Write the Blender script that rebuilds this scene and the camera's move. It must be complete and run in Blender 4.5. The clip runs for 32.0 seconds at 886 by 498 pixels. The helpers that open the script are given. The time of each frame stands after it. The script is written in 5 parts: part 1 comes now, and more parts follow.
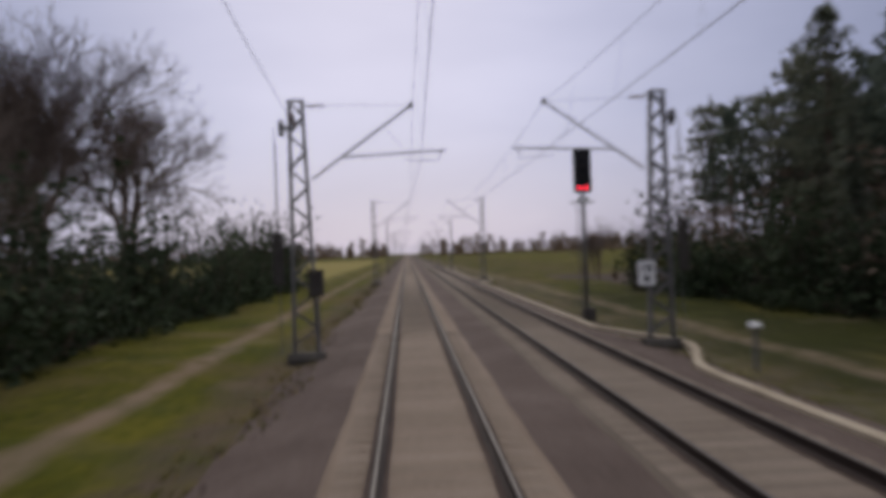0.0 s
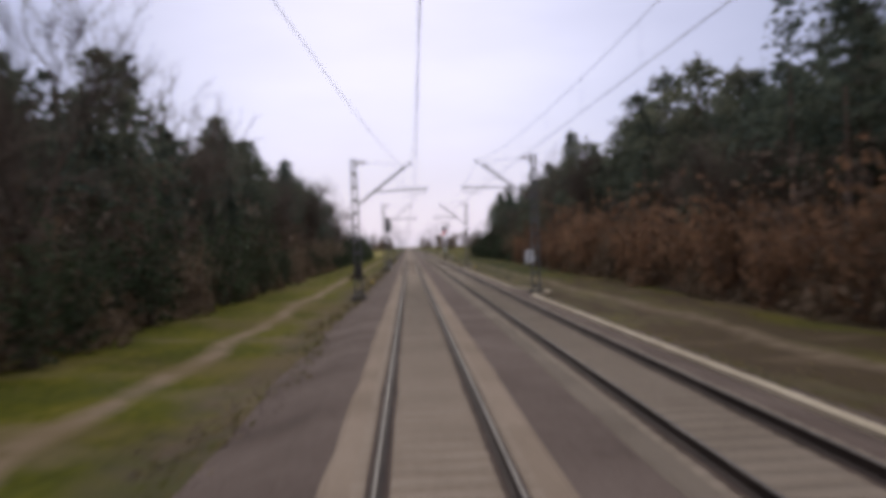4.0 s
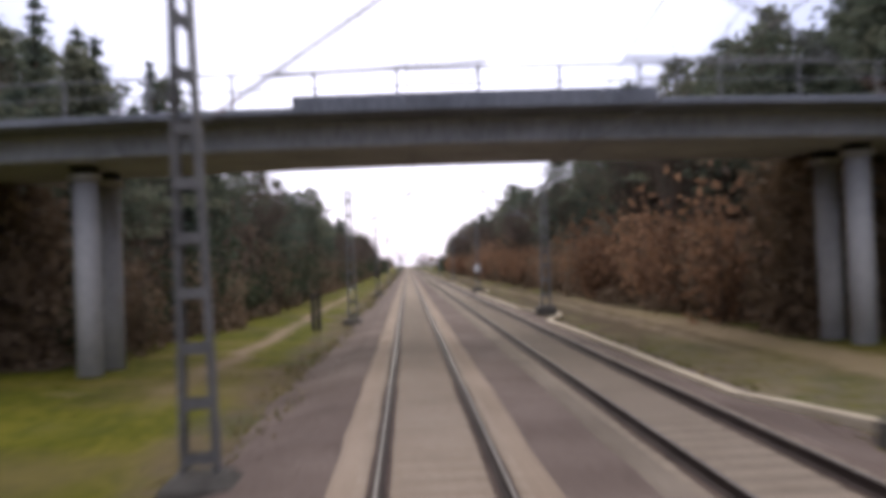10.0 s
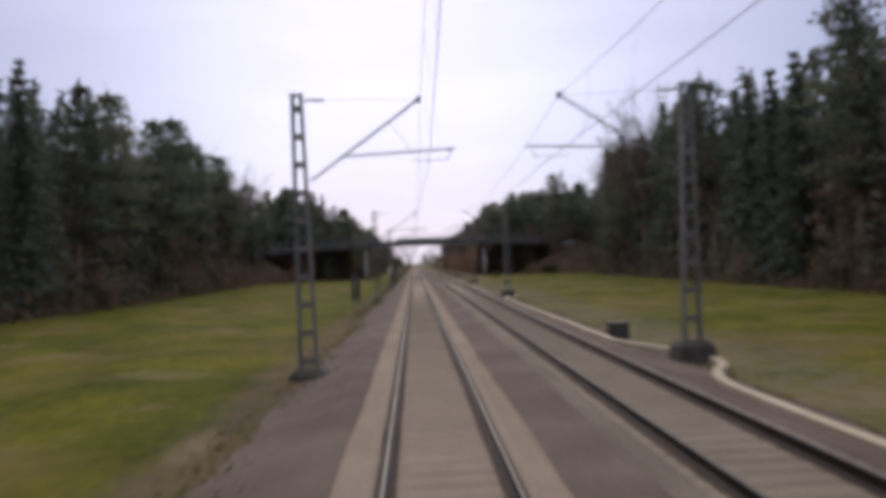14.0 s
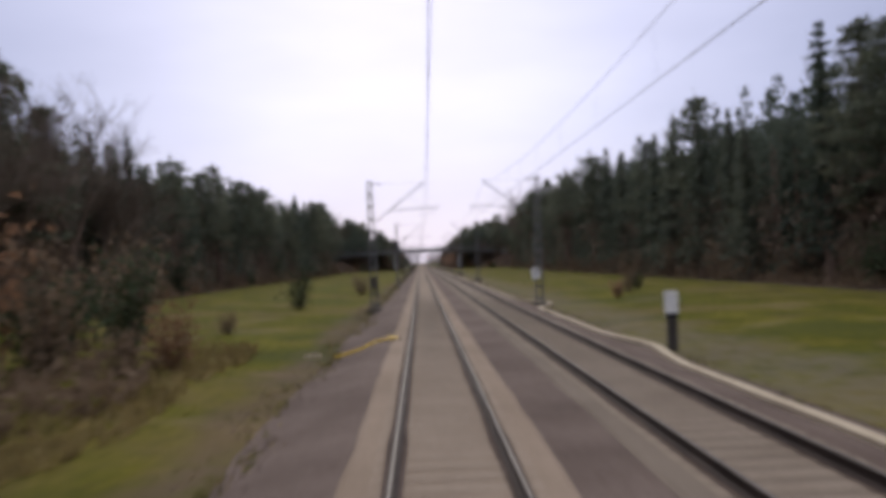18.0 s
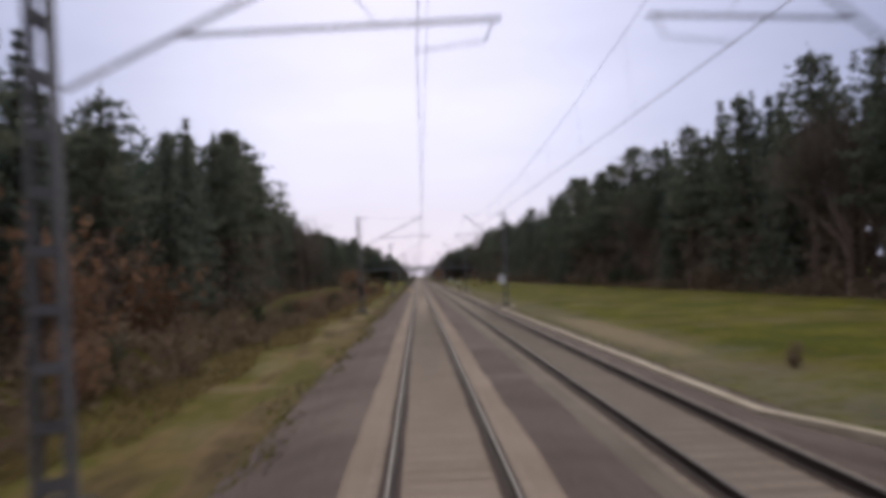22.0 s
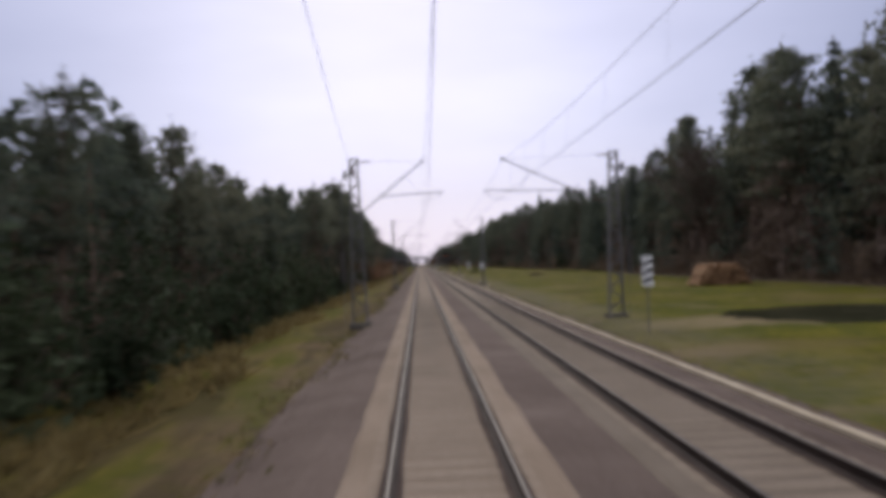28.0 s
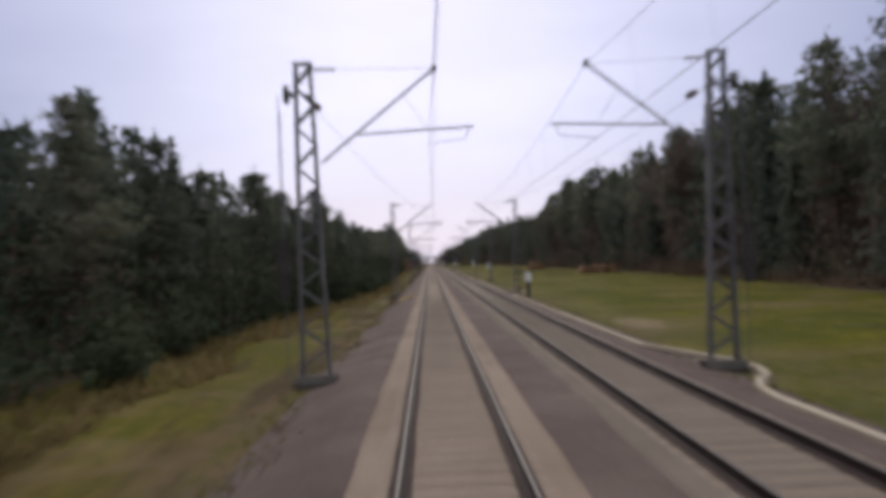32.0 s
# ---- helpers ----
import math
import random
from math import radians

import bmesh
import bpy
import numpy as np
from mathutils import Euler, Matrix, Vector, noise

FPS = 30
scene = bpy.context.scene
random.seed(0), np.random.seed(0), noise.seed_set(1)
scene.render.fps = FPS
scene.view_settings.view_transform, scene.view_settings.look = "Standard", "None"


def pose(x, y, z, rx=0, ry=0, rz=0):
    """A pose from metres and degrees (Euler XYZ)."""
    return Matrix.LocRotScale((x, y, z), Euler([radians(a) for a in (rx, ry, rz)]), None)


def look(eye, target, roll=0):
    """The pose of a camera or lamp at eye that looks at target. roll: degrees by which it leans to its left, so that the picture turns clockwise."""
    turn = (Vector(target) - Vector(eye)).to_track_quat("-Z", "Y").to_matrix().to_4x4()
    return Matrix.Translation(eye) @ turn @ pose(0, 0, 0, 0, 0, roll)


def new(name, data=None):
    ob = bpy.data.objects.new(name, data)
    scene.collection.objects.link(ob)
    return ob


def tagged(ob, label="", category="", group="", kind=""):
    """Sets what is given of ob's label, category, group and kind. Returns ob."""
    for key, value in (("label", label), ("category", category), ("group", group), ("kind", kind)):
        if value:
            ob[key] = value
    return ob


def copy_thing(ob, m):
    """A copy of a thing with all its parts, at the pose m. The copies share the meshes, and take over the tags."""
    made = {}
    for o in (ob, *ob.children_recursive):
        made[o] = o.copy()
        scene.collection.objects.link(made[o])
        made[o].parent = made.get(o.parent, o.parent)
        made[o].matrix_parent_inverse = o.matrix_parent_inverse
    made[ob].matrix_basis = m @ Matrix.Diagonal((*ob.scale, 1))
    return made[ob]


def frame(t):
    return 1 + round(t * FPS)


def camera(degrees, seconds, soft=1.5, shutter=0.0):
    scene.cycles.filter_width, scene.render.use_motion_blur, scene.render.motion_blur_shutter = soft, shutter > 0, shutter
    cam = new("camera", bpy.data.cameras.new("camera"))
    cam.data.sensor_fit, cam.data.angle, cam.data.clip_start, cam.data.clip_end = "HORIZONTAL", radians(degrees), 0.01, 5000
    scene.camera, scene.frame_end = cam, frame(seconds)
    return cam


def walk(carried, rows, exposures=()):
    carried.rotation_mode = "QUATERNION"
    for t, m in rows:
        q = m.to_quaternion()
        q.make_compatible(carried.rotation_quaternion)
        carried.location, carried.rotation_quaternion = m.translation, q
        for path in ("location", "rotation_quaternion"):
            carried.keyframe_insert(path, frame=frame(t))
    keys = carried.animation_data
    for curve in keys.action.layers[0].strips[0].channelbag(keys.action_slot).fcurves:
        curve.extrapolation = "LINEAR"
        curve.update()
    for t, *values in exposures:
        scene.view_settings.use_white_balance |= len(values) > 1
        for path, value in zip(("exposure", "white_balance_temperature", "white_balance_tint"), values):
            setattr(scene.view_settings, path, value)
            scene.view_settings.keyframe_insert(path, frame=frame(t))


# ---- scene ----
cam = camera(53.36, 32.0, soft=5.8, shutter=0.37)
PATH = [
    (0, (-0.31, 0.00, 2.504), (0.526, 20.00, 2.569), -2.06),
    (0.5, (-0.31, -18.10, 2.504), (0.742, 1.90, 2.604), -2.13),
    (1, (-0.31, -36.20, 2.504), (0.554, -16.20, 2.615), -2.19),
    (1.5, (-0.31, -54.30, 2.504), (0.633, -34.30, 2.537), -2.18),
    (2, (-0.31, -72.40, 2.504), (0.389, -52.40, 2.499), -2.17),
    (2.5, (-0.31, -90.50, 2.504), (0.410, -70.50, 2.502), -2.12),
    (3, (-0.31, -108.60, 2.504), (0.406, -88.60, 2.495), -2.07),
    (3.5, (-0.31, -126.70, 2.504), (0.493, -106.70, 2.450), -2.03),
    (5.5, (-0.31, -199.10, 2.504), (0.355, -179.10, 2.401), -1.88),
    (6, (-0.31, -217.20, 2.504), (0.724, -197.20, 2.646), -1.84),
    (6.5, (-0.31, -235.30, 2.504), (0.709, -215.30, 2.804), -2.01),
    (7, (-0.31, -253.40, 2.504), (0.754, -233.40, 2.807), -2.17),
    (7.5, (-0.31, -271.50, 2.504), (0.445, -251.50, 2.916), -2.15),
    (8, (-0.31, -289.60, 2.504), (0.792, -269.60, 2.911), -2.12),
    (8.5, (-0.31, -307.70, 2.504), (0.588, -287.70, 2.874), -2.03),
    (9, (-0.31, -325.80, 2.504), (0.424, -305.80, 2.862), -1.94),
    (9.5, (-0.31, -343.90, 2.504), (0.474, -323.90, 2.885), -2.04),
    (10, (-0.31, -362.00, 2.504), (0.521, -342.00, 2.844), -2.14),
    (10.5, (-0.31, -380.10, 2.504), (0.601, -360.10, 2.854), -2.22),
    (11, (-0.31, -398.20, 2.504), (0.684, -378.20, 2.955), -2.31),
    (11.5, (-0.31, -416.30, 2.504), (0.541, -396.30, 2.938), -2.35),
    (12, (-0.31, -434.40, 2.504), (0.644, -414.40, 2.937), -2.39),
    (12.5, (-0.31, -452.50, 2.504), (0.610, -432.50, 2.874), -2.35),
    (13, (-0.31, -470.60, 2.504), (0.537, -450.60, 2.813), -2.30),
    (13.5, (-0.31, -488.70, 2.504), (0.413, -468.70, 2.777), -2.23),
    (14, (-0.31, -506.80, 2.504), (0.356, -486.80, 2.791), -2.16),
    (14.5, (-0.31, -524.90, 2.504), (0.534, -504.90, 2.794), -2.16),
    (16.5, (-0.31, -597.30, 2.504), (0.269, -577.30, 2.777), -2.19),
    (17, (-0.31, -615.40, 2.504), (0.252, -595.40, 2.761), -2.20),
    (17.5, (-0.31, -633.50, 2.504), (0.359, -613.50, 2.777), -2.19),
    (18, (-0.31, -651.60, 2.504), (0.206, -631.60, 2.779), -2.18),
    (18.5, (-0.31, -669.70, 2.504), (0.392, -649.70, 2.864), -2.10),
    (19, (-0.31, -687.80, 2.504), (0.358, -667.80, 2.973), -2.03),
    (19.5, (-0.31, -705.90, 2.504), (0.619, -685.90, 3.190), -1.88),
    (20, (-0.31, -724.00, 2.504), (0.503, -704.00, 3.238), -1.74),
    (20.5, (-0.31, -742.10, 2.504), (0.433, -722.10, 3.235), -1.82),
    (21, (-0.31, -760.20, 2.504), (0.237, -740.20, 3.125), -1.90),
    (21.5, (-0.31, -778.30, 2.504), (0.253, -758.30, 3.086), -1.95),
    (22, (-0.31, -796.40, 2.504), (0.282, -776.40, 3.090), -2.00),
    (22.5, (-0.31, -814.50, 2.504), (0.310, -794.50, 2.971), -1.97),
    (23, (-0.31, -832.60, 2.504), (0.348, -812.60, 2.953), -1.93),
    (23.5, (-0.31, -850.70, 2.504), (0.459, -830.70, 2.947), -1.96),
    (24, (-0.31, -868.80, 2.504), (0.232, -848.80, 2.984), -2.00),
    (24.5, (-0.31, -886.90, 2.504), (0.217, -866.90, 2.976), -2.05),
    (25, (-0.31, -905.00, 2.504), (0.100, -885.00, 2.979), -2.10),
    (25.5, (-0.31, -923.10, 2.504), (0.339, -903.10, 2.829), -2.09),
    (27.5, (-0.31, -995.50, 2.504), (0.313, -975.50, 2.741), -2.03),
    (28, (-0.31, -1013.60, 2.504), (0.225, -993.60, 2.809), -2.01),
    (28.5, (-0.31, -1031.70, 2.504), (0.004, -1011.70, 2.825), -2.04),
    (29, (-0.31, -1049.80, 2.504), (-0.162, -1029.80, 2.640), -2.07),
    (29.5, (-0.31, -1067.90, 2.504), (0.299, -1047.90, 2.416), -2.01),
    (30, (-0.31, -1086.00, 2.504), (0.522, -1066.00, 2.669), -1.95),
    (30.5, (-0.31, -1104.10, 2.504), (0.345, -1084.10, 2.695), -2.19),
    (31, (-0.31, -1122.20, 2.504), (0.284, -1102.20, 2.723), -2.44),
    (31.5, (-0.31, -1140.30, 2.504), (0.147, -1120.30, 2.819), -2.24),
    (32, (-0.31, -1158.40, 2.504), (0.003, -1138.40, 2.785), -2.05),
]
walk(cam, [(t, look(eye, target, roll)) for t, eye, target, roll in PATH],
     exposures=[(0.0, -0.62), (1.0, -0.68), (2.0, -0.45), (4.0, -0.22), (7.0, -0.02), (9.4, -0.02), (10.0, 0.6), (10.4, 0.42), (11.0, -0.06), (12.0, -0.1), (13.0, -0.1), (17.0, -0.1), (19.0, -0.1), (20.0, -0.26), (22.0, -0.2), (25.0, -0.2), (28.0, -0.18), (32.0, -0.18)])

# ---- light ----
SUN_AZ, SUN_EL = radians(-3), radians(26)
world = bpy.data.worlds.new("overcast_sky")
scene.world = world
world.use_nodes = True
wn, wl = world.node_tree.nodes, world.node_tree.links
wn.clear()
w_out, w_bg = wn.new("ShaderNodeOutputWorld"), wn.new("ShaderNodeBackground")
w_sky = wn.new("ShaderNodeTexSky")
w_sky.sky_type, w_sky.sun_disc = "NISHITA", False
w_sky.sun_elevation, w_sky.sun_rotation = SUN_EL, SUN_AZ
w_sky.air_density, w_sky.dust_density, w_sky.altitude = 1.0, 2.0, 100
w_tc, w_map, w_noise, w_ramp = wn.new("ShaderNodeTexCoord"), wn.new("ShaderNodeMapping"), wn.new("ShaderNodeTexNoise"), wn.new("ShaderNodeValToRGB")
w_map.inputs["Scale"].default_value = (1.2, 1.2, 4.0)
w_noise.inputs["Scale"].default_value = 2.2
w_noise.inputs["Detail"].default_value = 4
w_ramp.color_ramp.elements[0].position, w_ramp.color_ramp.elements[0].color = 0.3, (5.05, 5.12, 6.6, 1)
w_ramp.color_ramp.elements[1].position, w_ramp.color_ramp.elements[1].color = 0.75, (6.45, 6.4, 7.9, 1)
w_mix = wn.new("ShaderNodeMix")
w_mix.data_type = "RGBA"
w_mix.inputs["Factor"].default_value = 0.93
wl.new(w_tc.outputs["Generated"], w_map.inputs["Vector"])
wl.new(w_map.outputs["Vector"], w_noise.inputs["Vector"])
wl.new(w_noise.outputs["Fac"], w_ramp.inputs["Fac"])
wl.new(w_sky.outputs["Color"], w_mix.inputs["A"])
wl.new(w_ramp.outputs["Color"], w_mix.inputs["B"])
# brighter cloud round the hidden sun
w_dot = wn.new("ShaderNodeVectorMath")
w_dot.operation = "DOT_PRODUCT"
w_dot.inputs[1].default_value = (0.0, math.cos(radians(11)), math.sin(radians(11)))
w_glow = wn.new("ShaderNodeMapRange")
w_glow.interpolation_type = "SMOOTHSTEP"
w_glow.inputs["From Min"].default_value, w_glow.inputs["From Max"].default_value = 0.86, 1.0
w_glow.inputs["To Min"].default_value, w_glow.inputs["To Max"].default_value = 0.77, 1.15
w_core = wn.new("ShaderNodeMapRange")
w_core.interpolation_type = "SMOOTHSTEP"
w_core.inputs["From Min"].default_value, w_core.inputs["From Max"].default_value = 0.955, 1.0
w_core.inputs["To Min"].default_value, w_core.inputs["To Max"].default_value = 0.0, 0.13
w_sum = wn.new("ShaderNodeMath")
w_mul = wn.new("ShaderNodeVectorMath")
w_mul.operation = "SCALE"
wl.new(w_tc.outputs["Generated"], w_dot.inputs[0])
wl.new(w_dot.outputs["Value"], w_glow.inputs["Value"])
wl.new(w_mix.outputs["Result"], w_mul.inputs[0])
wl.new(w_dot.outputs["Value"], w_core.inputs["Value"])
wl.new(w_glow.outputs["Result"], w_sum.inputs[0])
wl.new(w_core.outputs["Result"], w_sum.inputs[1])
wl.new(w_sum.outputs[0], w_mul.inputs["Scale"])
# cooler away from the sun
w_cool = wn.new("ShaderNodeMapRange")
w_cool.inputs["From Min"].default_value, w_cool.inputs["From Max"].default_value = 0.84, 1.0
w_tint = wn.new("ShaderNodeMix")
w_tint.data_type = "RGBA"
w_tint.inputs["A"].default_value, w_tint.inputs["B"].default_value = (0.9, 0.98, 1.15, 1), (0.965, 0.985, 1.06, 1)
w_col = wn.new("ShaderNodeVectorMath")
w_col.operation = "MULTIPLY"
wl.new(w_dot.outputs["Value"], w_cool.inputs["Value"])
wl.new(w_cool.outputs["Result"], w_tint.inputs["Factor"])
wl.new(w_mul.outputs["Vector"], w_col.inputs[0])
wl.new(w_tint.outputs["Result"], w_col.inputs[1])
# warmer haze low over the horizon
w_sep, w_low = wn.new("ShaderNodeSeparateXYZ"), wn.new("ShaderNodeMapRange")
w_low.interpolation_type = "SMOOTHSTEP"
w_low.inputs["From Min"].default_value, w_low.inputs["From Max"].default_value = 0.0, 0.16
w_warm = wn.new("ShaderNodeMix")
w_warm.data_type = "RGBA"
w_warm.inputs["A"].default_value, w_warm.inputs["B"].default_value = (1.02, 0.975, 0.93, 1), (1, 1, 1, 1)
w_end = wn.new("ShaderNodeVectorMath")
w_end.operation = "MULTIPLY"
wl.new(w_tc.outputs["Generated"], w_sep.inputs[0])
wl.new(w_sep.outputs["Z"], w_low.inputs["Value"])
wl.new(w_low.outputs["Result"], w_warm.inputs["Factor"])
wl.new(w_col.outputs["Vector"], w_end.inputs[0])
wl.new(w_warm.outputs["Result"], w_end.inputs[1])
# an overcast sky is brightest overhead, and whiter there
w_high, w_up, w_over = wn.new("ShaderNodeMapRange"), wn.new("ShaderNodeVectorMath"), wn.new("ShaderNodeMix")
w_high.interpolation_type = "SMOOTHSTEP"
w_high.inputs["From Min"].default_value, w_high.inputs["From Max"].default_value = 0.25, 1.0
w_over.data_type = "RGBA"
w_over.inputs["A"].default_value, w_over.inputs["B"].default_value = (1, 1, 1, 1), (3.1, 2.76, 2.05, 1)
w_up.operation = "MULTIPLY"
wl.new(w_sep.outputs["Z"], w_high.inputs["Value"])
wl.new(w_high.outputs["Result"], w_over.inputs["Factor"])
wl.new(w_end.outputs["Vector"], w_up.inputs[0])
wl.new(w_over.outputs["Result"], w_up.inputs[1])
wl.new(w_up.outputs["Vector"], w_bg.inputs["Color"])
wl.new(w_bg.outputs["Background"], w_out.inputs["Surface"])
w_bg.inputs["Strength"].default_value = 0.115
sun_data = bpy.data.lights.new("sun", "SUN")
sun_data.energy, sun_data.angle, sun_data.color = 1.2, radians(34), (1.0, 0.9, 0.78)
sun = new("sun", sun_data)
sun.matrix_world = look((0, 0, 60), (-math.sin(SUN_AZ) * 100, -math.cos(SUN_AZ) * 100, 60 - 100 * math.tan(SUN_EL)))


# ---- materials ----
def material(name, base, rough=0.8, metal=0.0):
    m = bpy.data.materials.new(name)
    m.use_nodes = True
    b = m.node_tree.nodes["Principled BSDF"]
    b.inputs["Base Color"].default_value = (*base, 1)
    b.inputs["Roughness"].default_value = rough
    b.inputs["Metallic"].default_value = metal
    return m


def noisy(name, colors, scales, rough=0.85, metal=0.0, bump=0.0, bump_scale=40.0, per_object=0.0, stretch=(1, 1, 1), specular=0.12):
    """colors: dark, mid, light; scales: coarse and fine, per metre. Grain at two sizes, a bump and a shift from thing to thing."""
    m = material(name, colors[1], rough, metal)
    n, l = m.node_tree.nodes, m.node_tree.links
    b = n["Principled BSDF"]
    b.inputs["Specular IOR Level"].default_value = specular
    geo, mp = n.new("ShaderNodeNewGeometry"), n.new("ShaderNodeMapping")
    mp.inputs["Scale"].default_value = stretch
    l.new(geo.outputs["Position"], mp.inputs["Vector"])
    coarse, fine = n.new("ShaderNodeTexNoise"), n.new("ShaderNodeTexNoise")
    for node, s in ((coarse, scales[0]), (fine, scales[1])):
        node.inputs["Scale"].default_value = s
        node.inputs["Detail"].default_value = 4
        l.new(mp.outputs["Vector"], node.inputs["Vector"])
    mean = n.new("ShaderNodeMath")
    mean.operation = "MULTIPLY_ADD"
    mean.inputs[1].default_value = 0.55
    half = n.new("ShaderNodeMath")
    half.operation = "MULTIPLY"
    half.inputs[1].default_value = 0.45
    l.new(fine.outputs["Fac"], half.inputs[0])
    l.new(coarse.outputs["Fac"], mean.inputs[0])
    l.new(half.outputs[0], mean.inputs[2])
    last = mean
    if per_object:
        info, add = n.new("ShaderNodeObjectInfo"), n.new("ShaderNodeMath")
        add.operation = "MULTIPLY_ADD"
        add.inputs[1].default_value = per_object
        l.new(info.outputs["Random"], add.inputs[0])
        l.new(mean.outputs[0], add.inputs[2])
        sub = n.new("ShaderNodeMath")
        sub.operation = "SUBTRACT"
        sub.inputs[1].default_value = per_object / 2
        l.new(add.outputs[0], sub.inputs[0])
        last = sub
    ramp = n.new("ShaderNodeValToRGB")
    ramp.color_ramp.elements[0].position, ramp.color_ramp.elements[0].color = 0.32, (*colors[0], 1)
    ramp.color_ramp.elements[1].position, ramp.color_ramp.elements[1].color = 0.68, (*colors[2], 1)
    e = ramp.color_ramp.elements.new(0.5)
    e.color = (*colors[1], 1)
    l.new(last.outputs[0], ramp.inputs["Fac"])
    l.new(ramp.outputs["Color"], b.inputs["Base Color"])
    if bump:
        bn, bp = n.new("ShaderNodeTexNoise"), n.new("ShaderNodeBump")
        bn.inputs["Scale"].default_value = bump_scale
        bp.inputs["Strength"].default_value = bump
        bp.inputs["Distance"].default_value = 0.05
        l.new(geo.outputs["Position"], bn.inputs["Vector"])
        l.new(bn.outputs["Fac"], bp.inputs["Height"])
        l.new(bp.outputs["Normal"], b.inputs["Normal"])
    return m


BALLAST = noisy("ballast_stone", ((0.066, 0.047, 0.038), (0.112, 0.083, 0.068), (0.162, 0.124, 0.103)), (0.35, 14), 0.95, bump=0.8, bump_scale=18)
GRAVEL = noisy("dusty_gravel", ((0.170, 0.126, 0.089), (0.234, 0.180, 0.131), (0.297, 0.233, 0.175)), (0.3, 18), 0.95, bump=0.6, bump_scale=22)
CONCRETE = noisy("weathered_concrete", ((0.178, 0.14, 0.103), (0.236, 0.189, 0.142), (0.295, 0.241, 0.185)), (0.8, 12), 0.9, bump=0.2, per_object=0.15)
# rusty stone, its tone darkened further to hold the shade beside a rail
RUST_AND_SHADE = noisy("rust_and_rail_shade_stone", ((0.04, 0.027, 0.022), (0.072, 0.05, 0.042), (0.115, 0.083, 0.07)), (0.7, 16), 0.95, bump=0.5)
TROUGH = noisy("trough_concrete", ((0.25, 0.205, 0.14), (0.35, 0.292, 0.205), (0.44, 0.375, 0.275)), (0.7, 9), 0.9, bump=0.2, per_object=0.2)
RAIL_SIDE = noisy("rusty_rail_steel", ((0.02, 0.014, 0.012), (0.035, 0.025, 0.021), (0.06, 0.043, 0.036)), (1.0, 20), 0.75, metal=0.2)
RAIL_TOP = noisy("polished_rail_steel", ((0.12, 0.11, 0.098), (0.16, 0.147, 0.132), (0.21, 0.194, 0.176)), (0.5, 6), 0.62, metal=0.5)
MAST_STEEL = noisy("galvanised_mast_steel", ((0.1, 0.097, 0.094), (0.155, 0.15, 0.146), (0.21, 0.204, 0.2)), (1.2, 12), 0.7, metal=0.3, per_object=0.12)
TUBE_STEEL = noisy("grey_tube_steel", ((0.12, 0.12, 0.125), (0.18, 0.18, 0.185), (0.24, 0.24, 0.24)), (1.2, 12), 0.6, metal=0.4)
WIRE = material("dark_copper_wire", (0.09, 0.085, 0.085), 0.6, 0.5)
INSULATOR = material("brown_glazed_porcelain", (0.10, 0.045, 0.03), 0.25)
BARK = noisy("pine_bark", ((0.078, 0.056, 0.043), (0.163, 0.114, 0.086), (0.260, 0.185, 0.137)), (1.0, 9), 0.95, bump=0.5, bump_scale=12, per_object=0.15, stretch=(1, 1, 0.3))
TWIG = noisy("bare_twigs", ((0.075, 0.057, 0.044), (0.125, 0.096, 0.074), (0.185, 0.145, 0.112)), (0.6, 5), 0.95, per_object=0.25)
NEEDLE = noisy("pine_needles", ((0.078, 0.092, 0.063), (0.121, 0.134, 0.093), (0.178, 0.181, 0.121)), (0.5, 3), 0.8, per_object=0.3)
SPRUCE = noisy("spruce_needles", ((0.067, 0.086, 0.065), (0.106, 0.125, 0.092), (0.151, 0.164, 0.117)), (0.5, 3), 0.8, per_object=0.3)
BROWN_LEAF = noisy("withered_beech_leaves", ((0.132, 0.073, 0.044), (0.220, 0.127, 0.075), (0.314, 0.189, 0.116)), (0.4, 3), 0.9, per_object=0.3)
BRUSH = noisy("brown_brushwood", ((0.125, 0.088, 0.057), (0.194, 0.139, 0.091), (0.269, 0.198, 0.131)), (0.25, 3), 0.95, per_object=0.2)
WHITE = noisy("dull_white_enamel", ((0.66, 0.66, 0.63), (0.78, 0.78, 0.75), (0.84, 0.84, 0.81)), (1.5, 14), 0.55)
BLACK = noisy("dull_black_paint", ((0.012, 0.012, 0.013), (0.02, 0.02, 0.022), (0.035, 0.035, 0.036)), (1.5, 14), 0.6)
DARK_BOX = noisy("dark_grey_cabinet_paint", ((0.038, 0.034, 0.03), (0.06, 0.054, 0.048), (0.088, 0.08, 0.072)), (1.5, 14), 0.65)
GREY_BOX = noisy("pale_grey_cabinet_paint", ((0.2, 0.2, 0.18), (0.28, 0.28, 0.255), (0.36, 0.36, 0.33)), (1.5, 14), 0.65)
TAN_BOX = noisy("faded_tan_cabinet_paint", ((0.26, 0.2, 0.11), (0.36, 0.28, 0.16), (0.45, 0.36, 0.22)), (1.5, 14), 0.7)
YELLOW = noisy("faded_yellow_plastic", ((0.55, 0.36, 0.02), (0.72, 0.48, 0.03), (0.8, 0.56, 0.06)), (2, 14), 0.6)
TIMBER = noisy("cut_timber", ((0.16, 0.088, 0.045), (0.27, 0.155, 0.08), (0.36, 0.22, 0.12)), (0.8, 6), 0.85, per_object=0.4)
MUD = noisy("wet_black_mud", ((0.012, 0.013, 0.008), (0.024, 0.024, 0.014), (0.045, 0.041, 0.026)), (0.5, 3), 1.0, bump=0.25, bump_scale=5, specular=0.0)
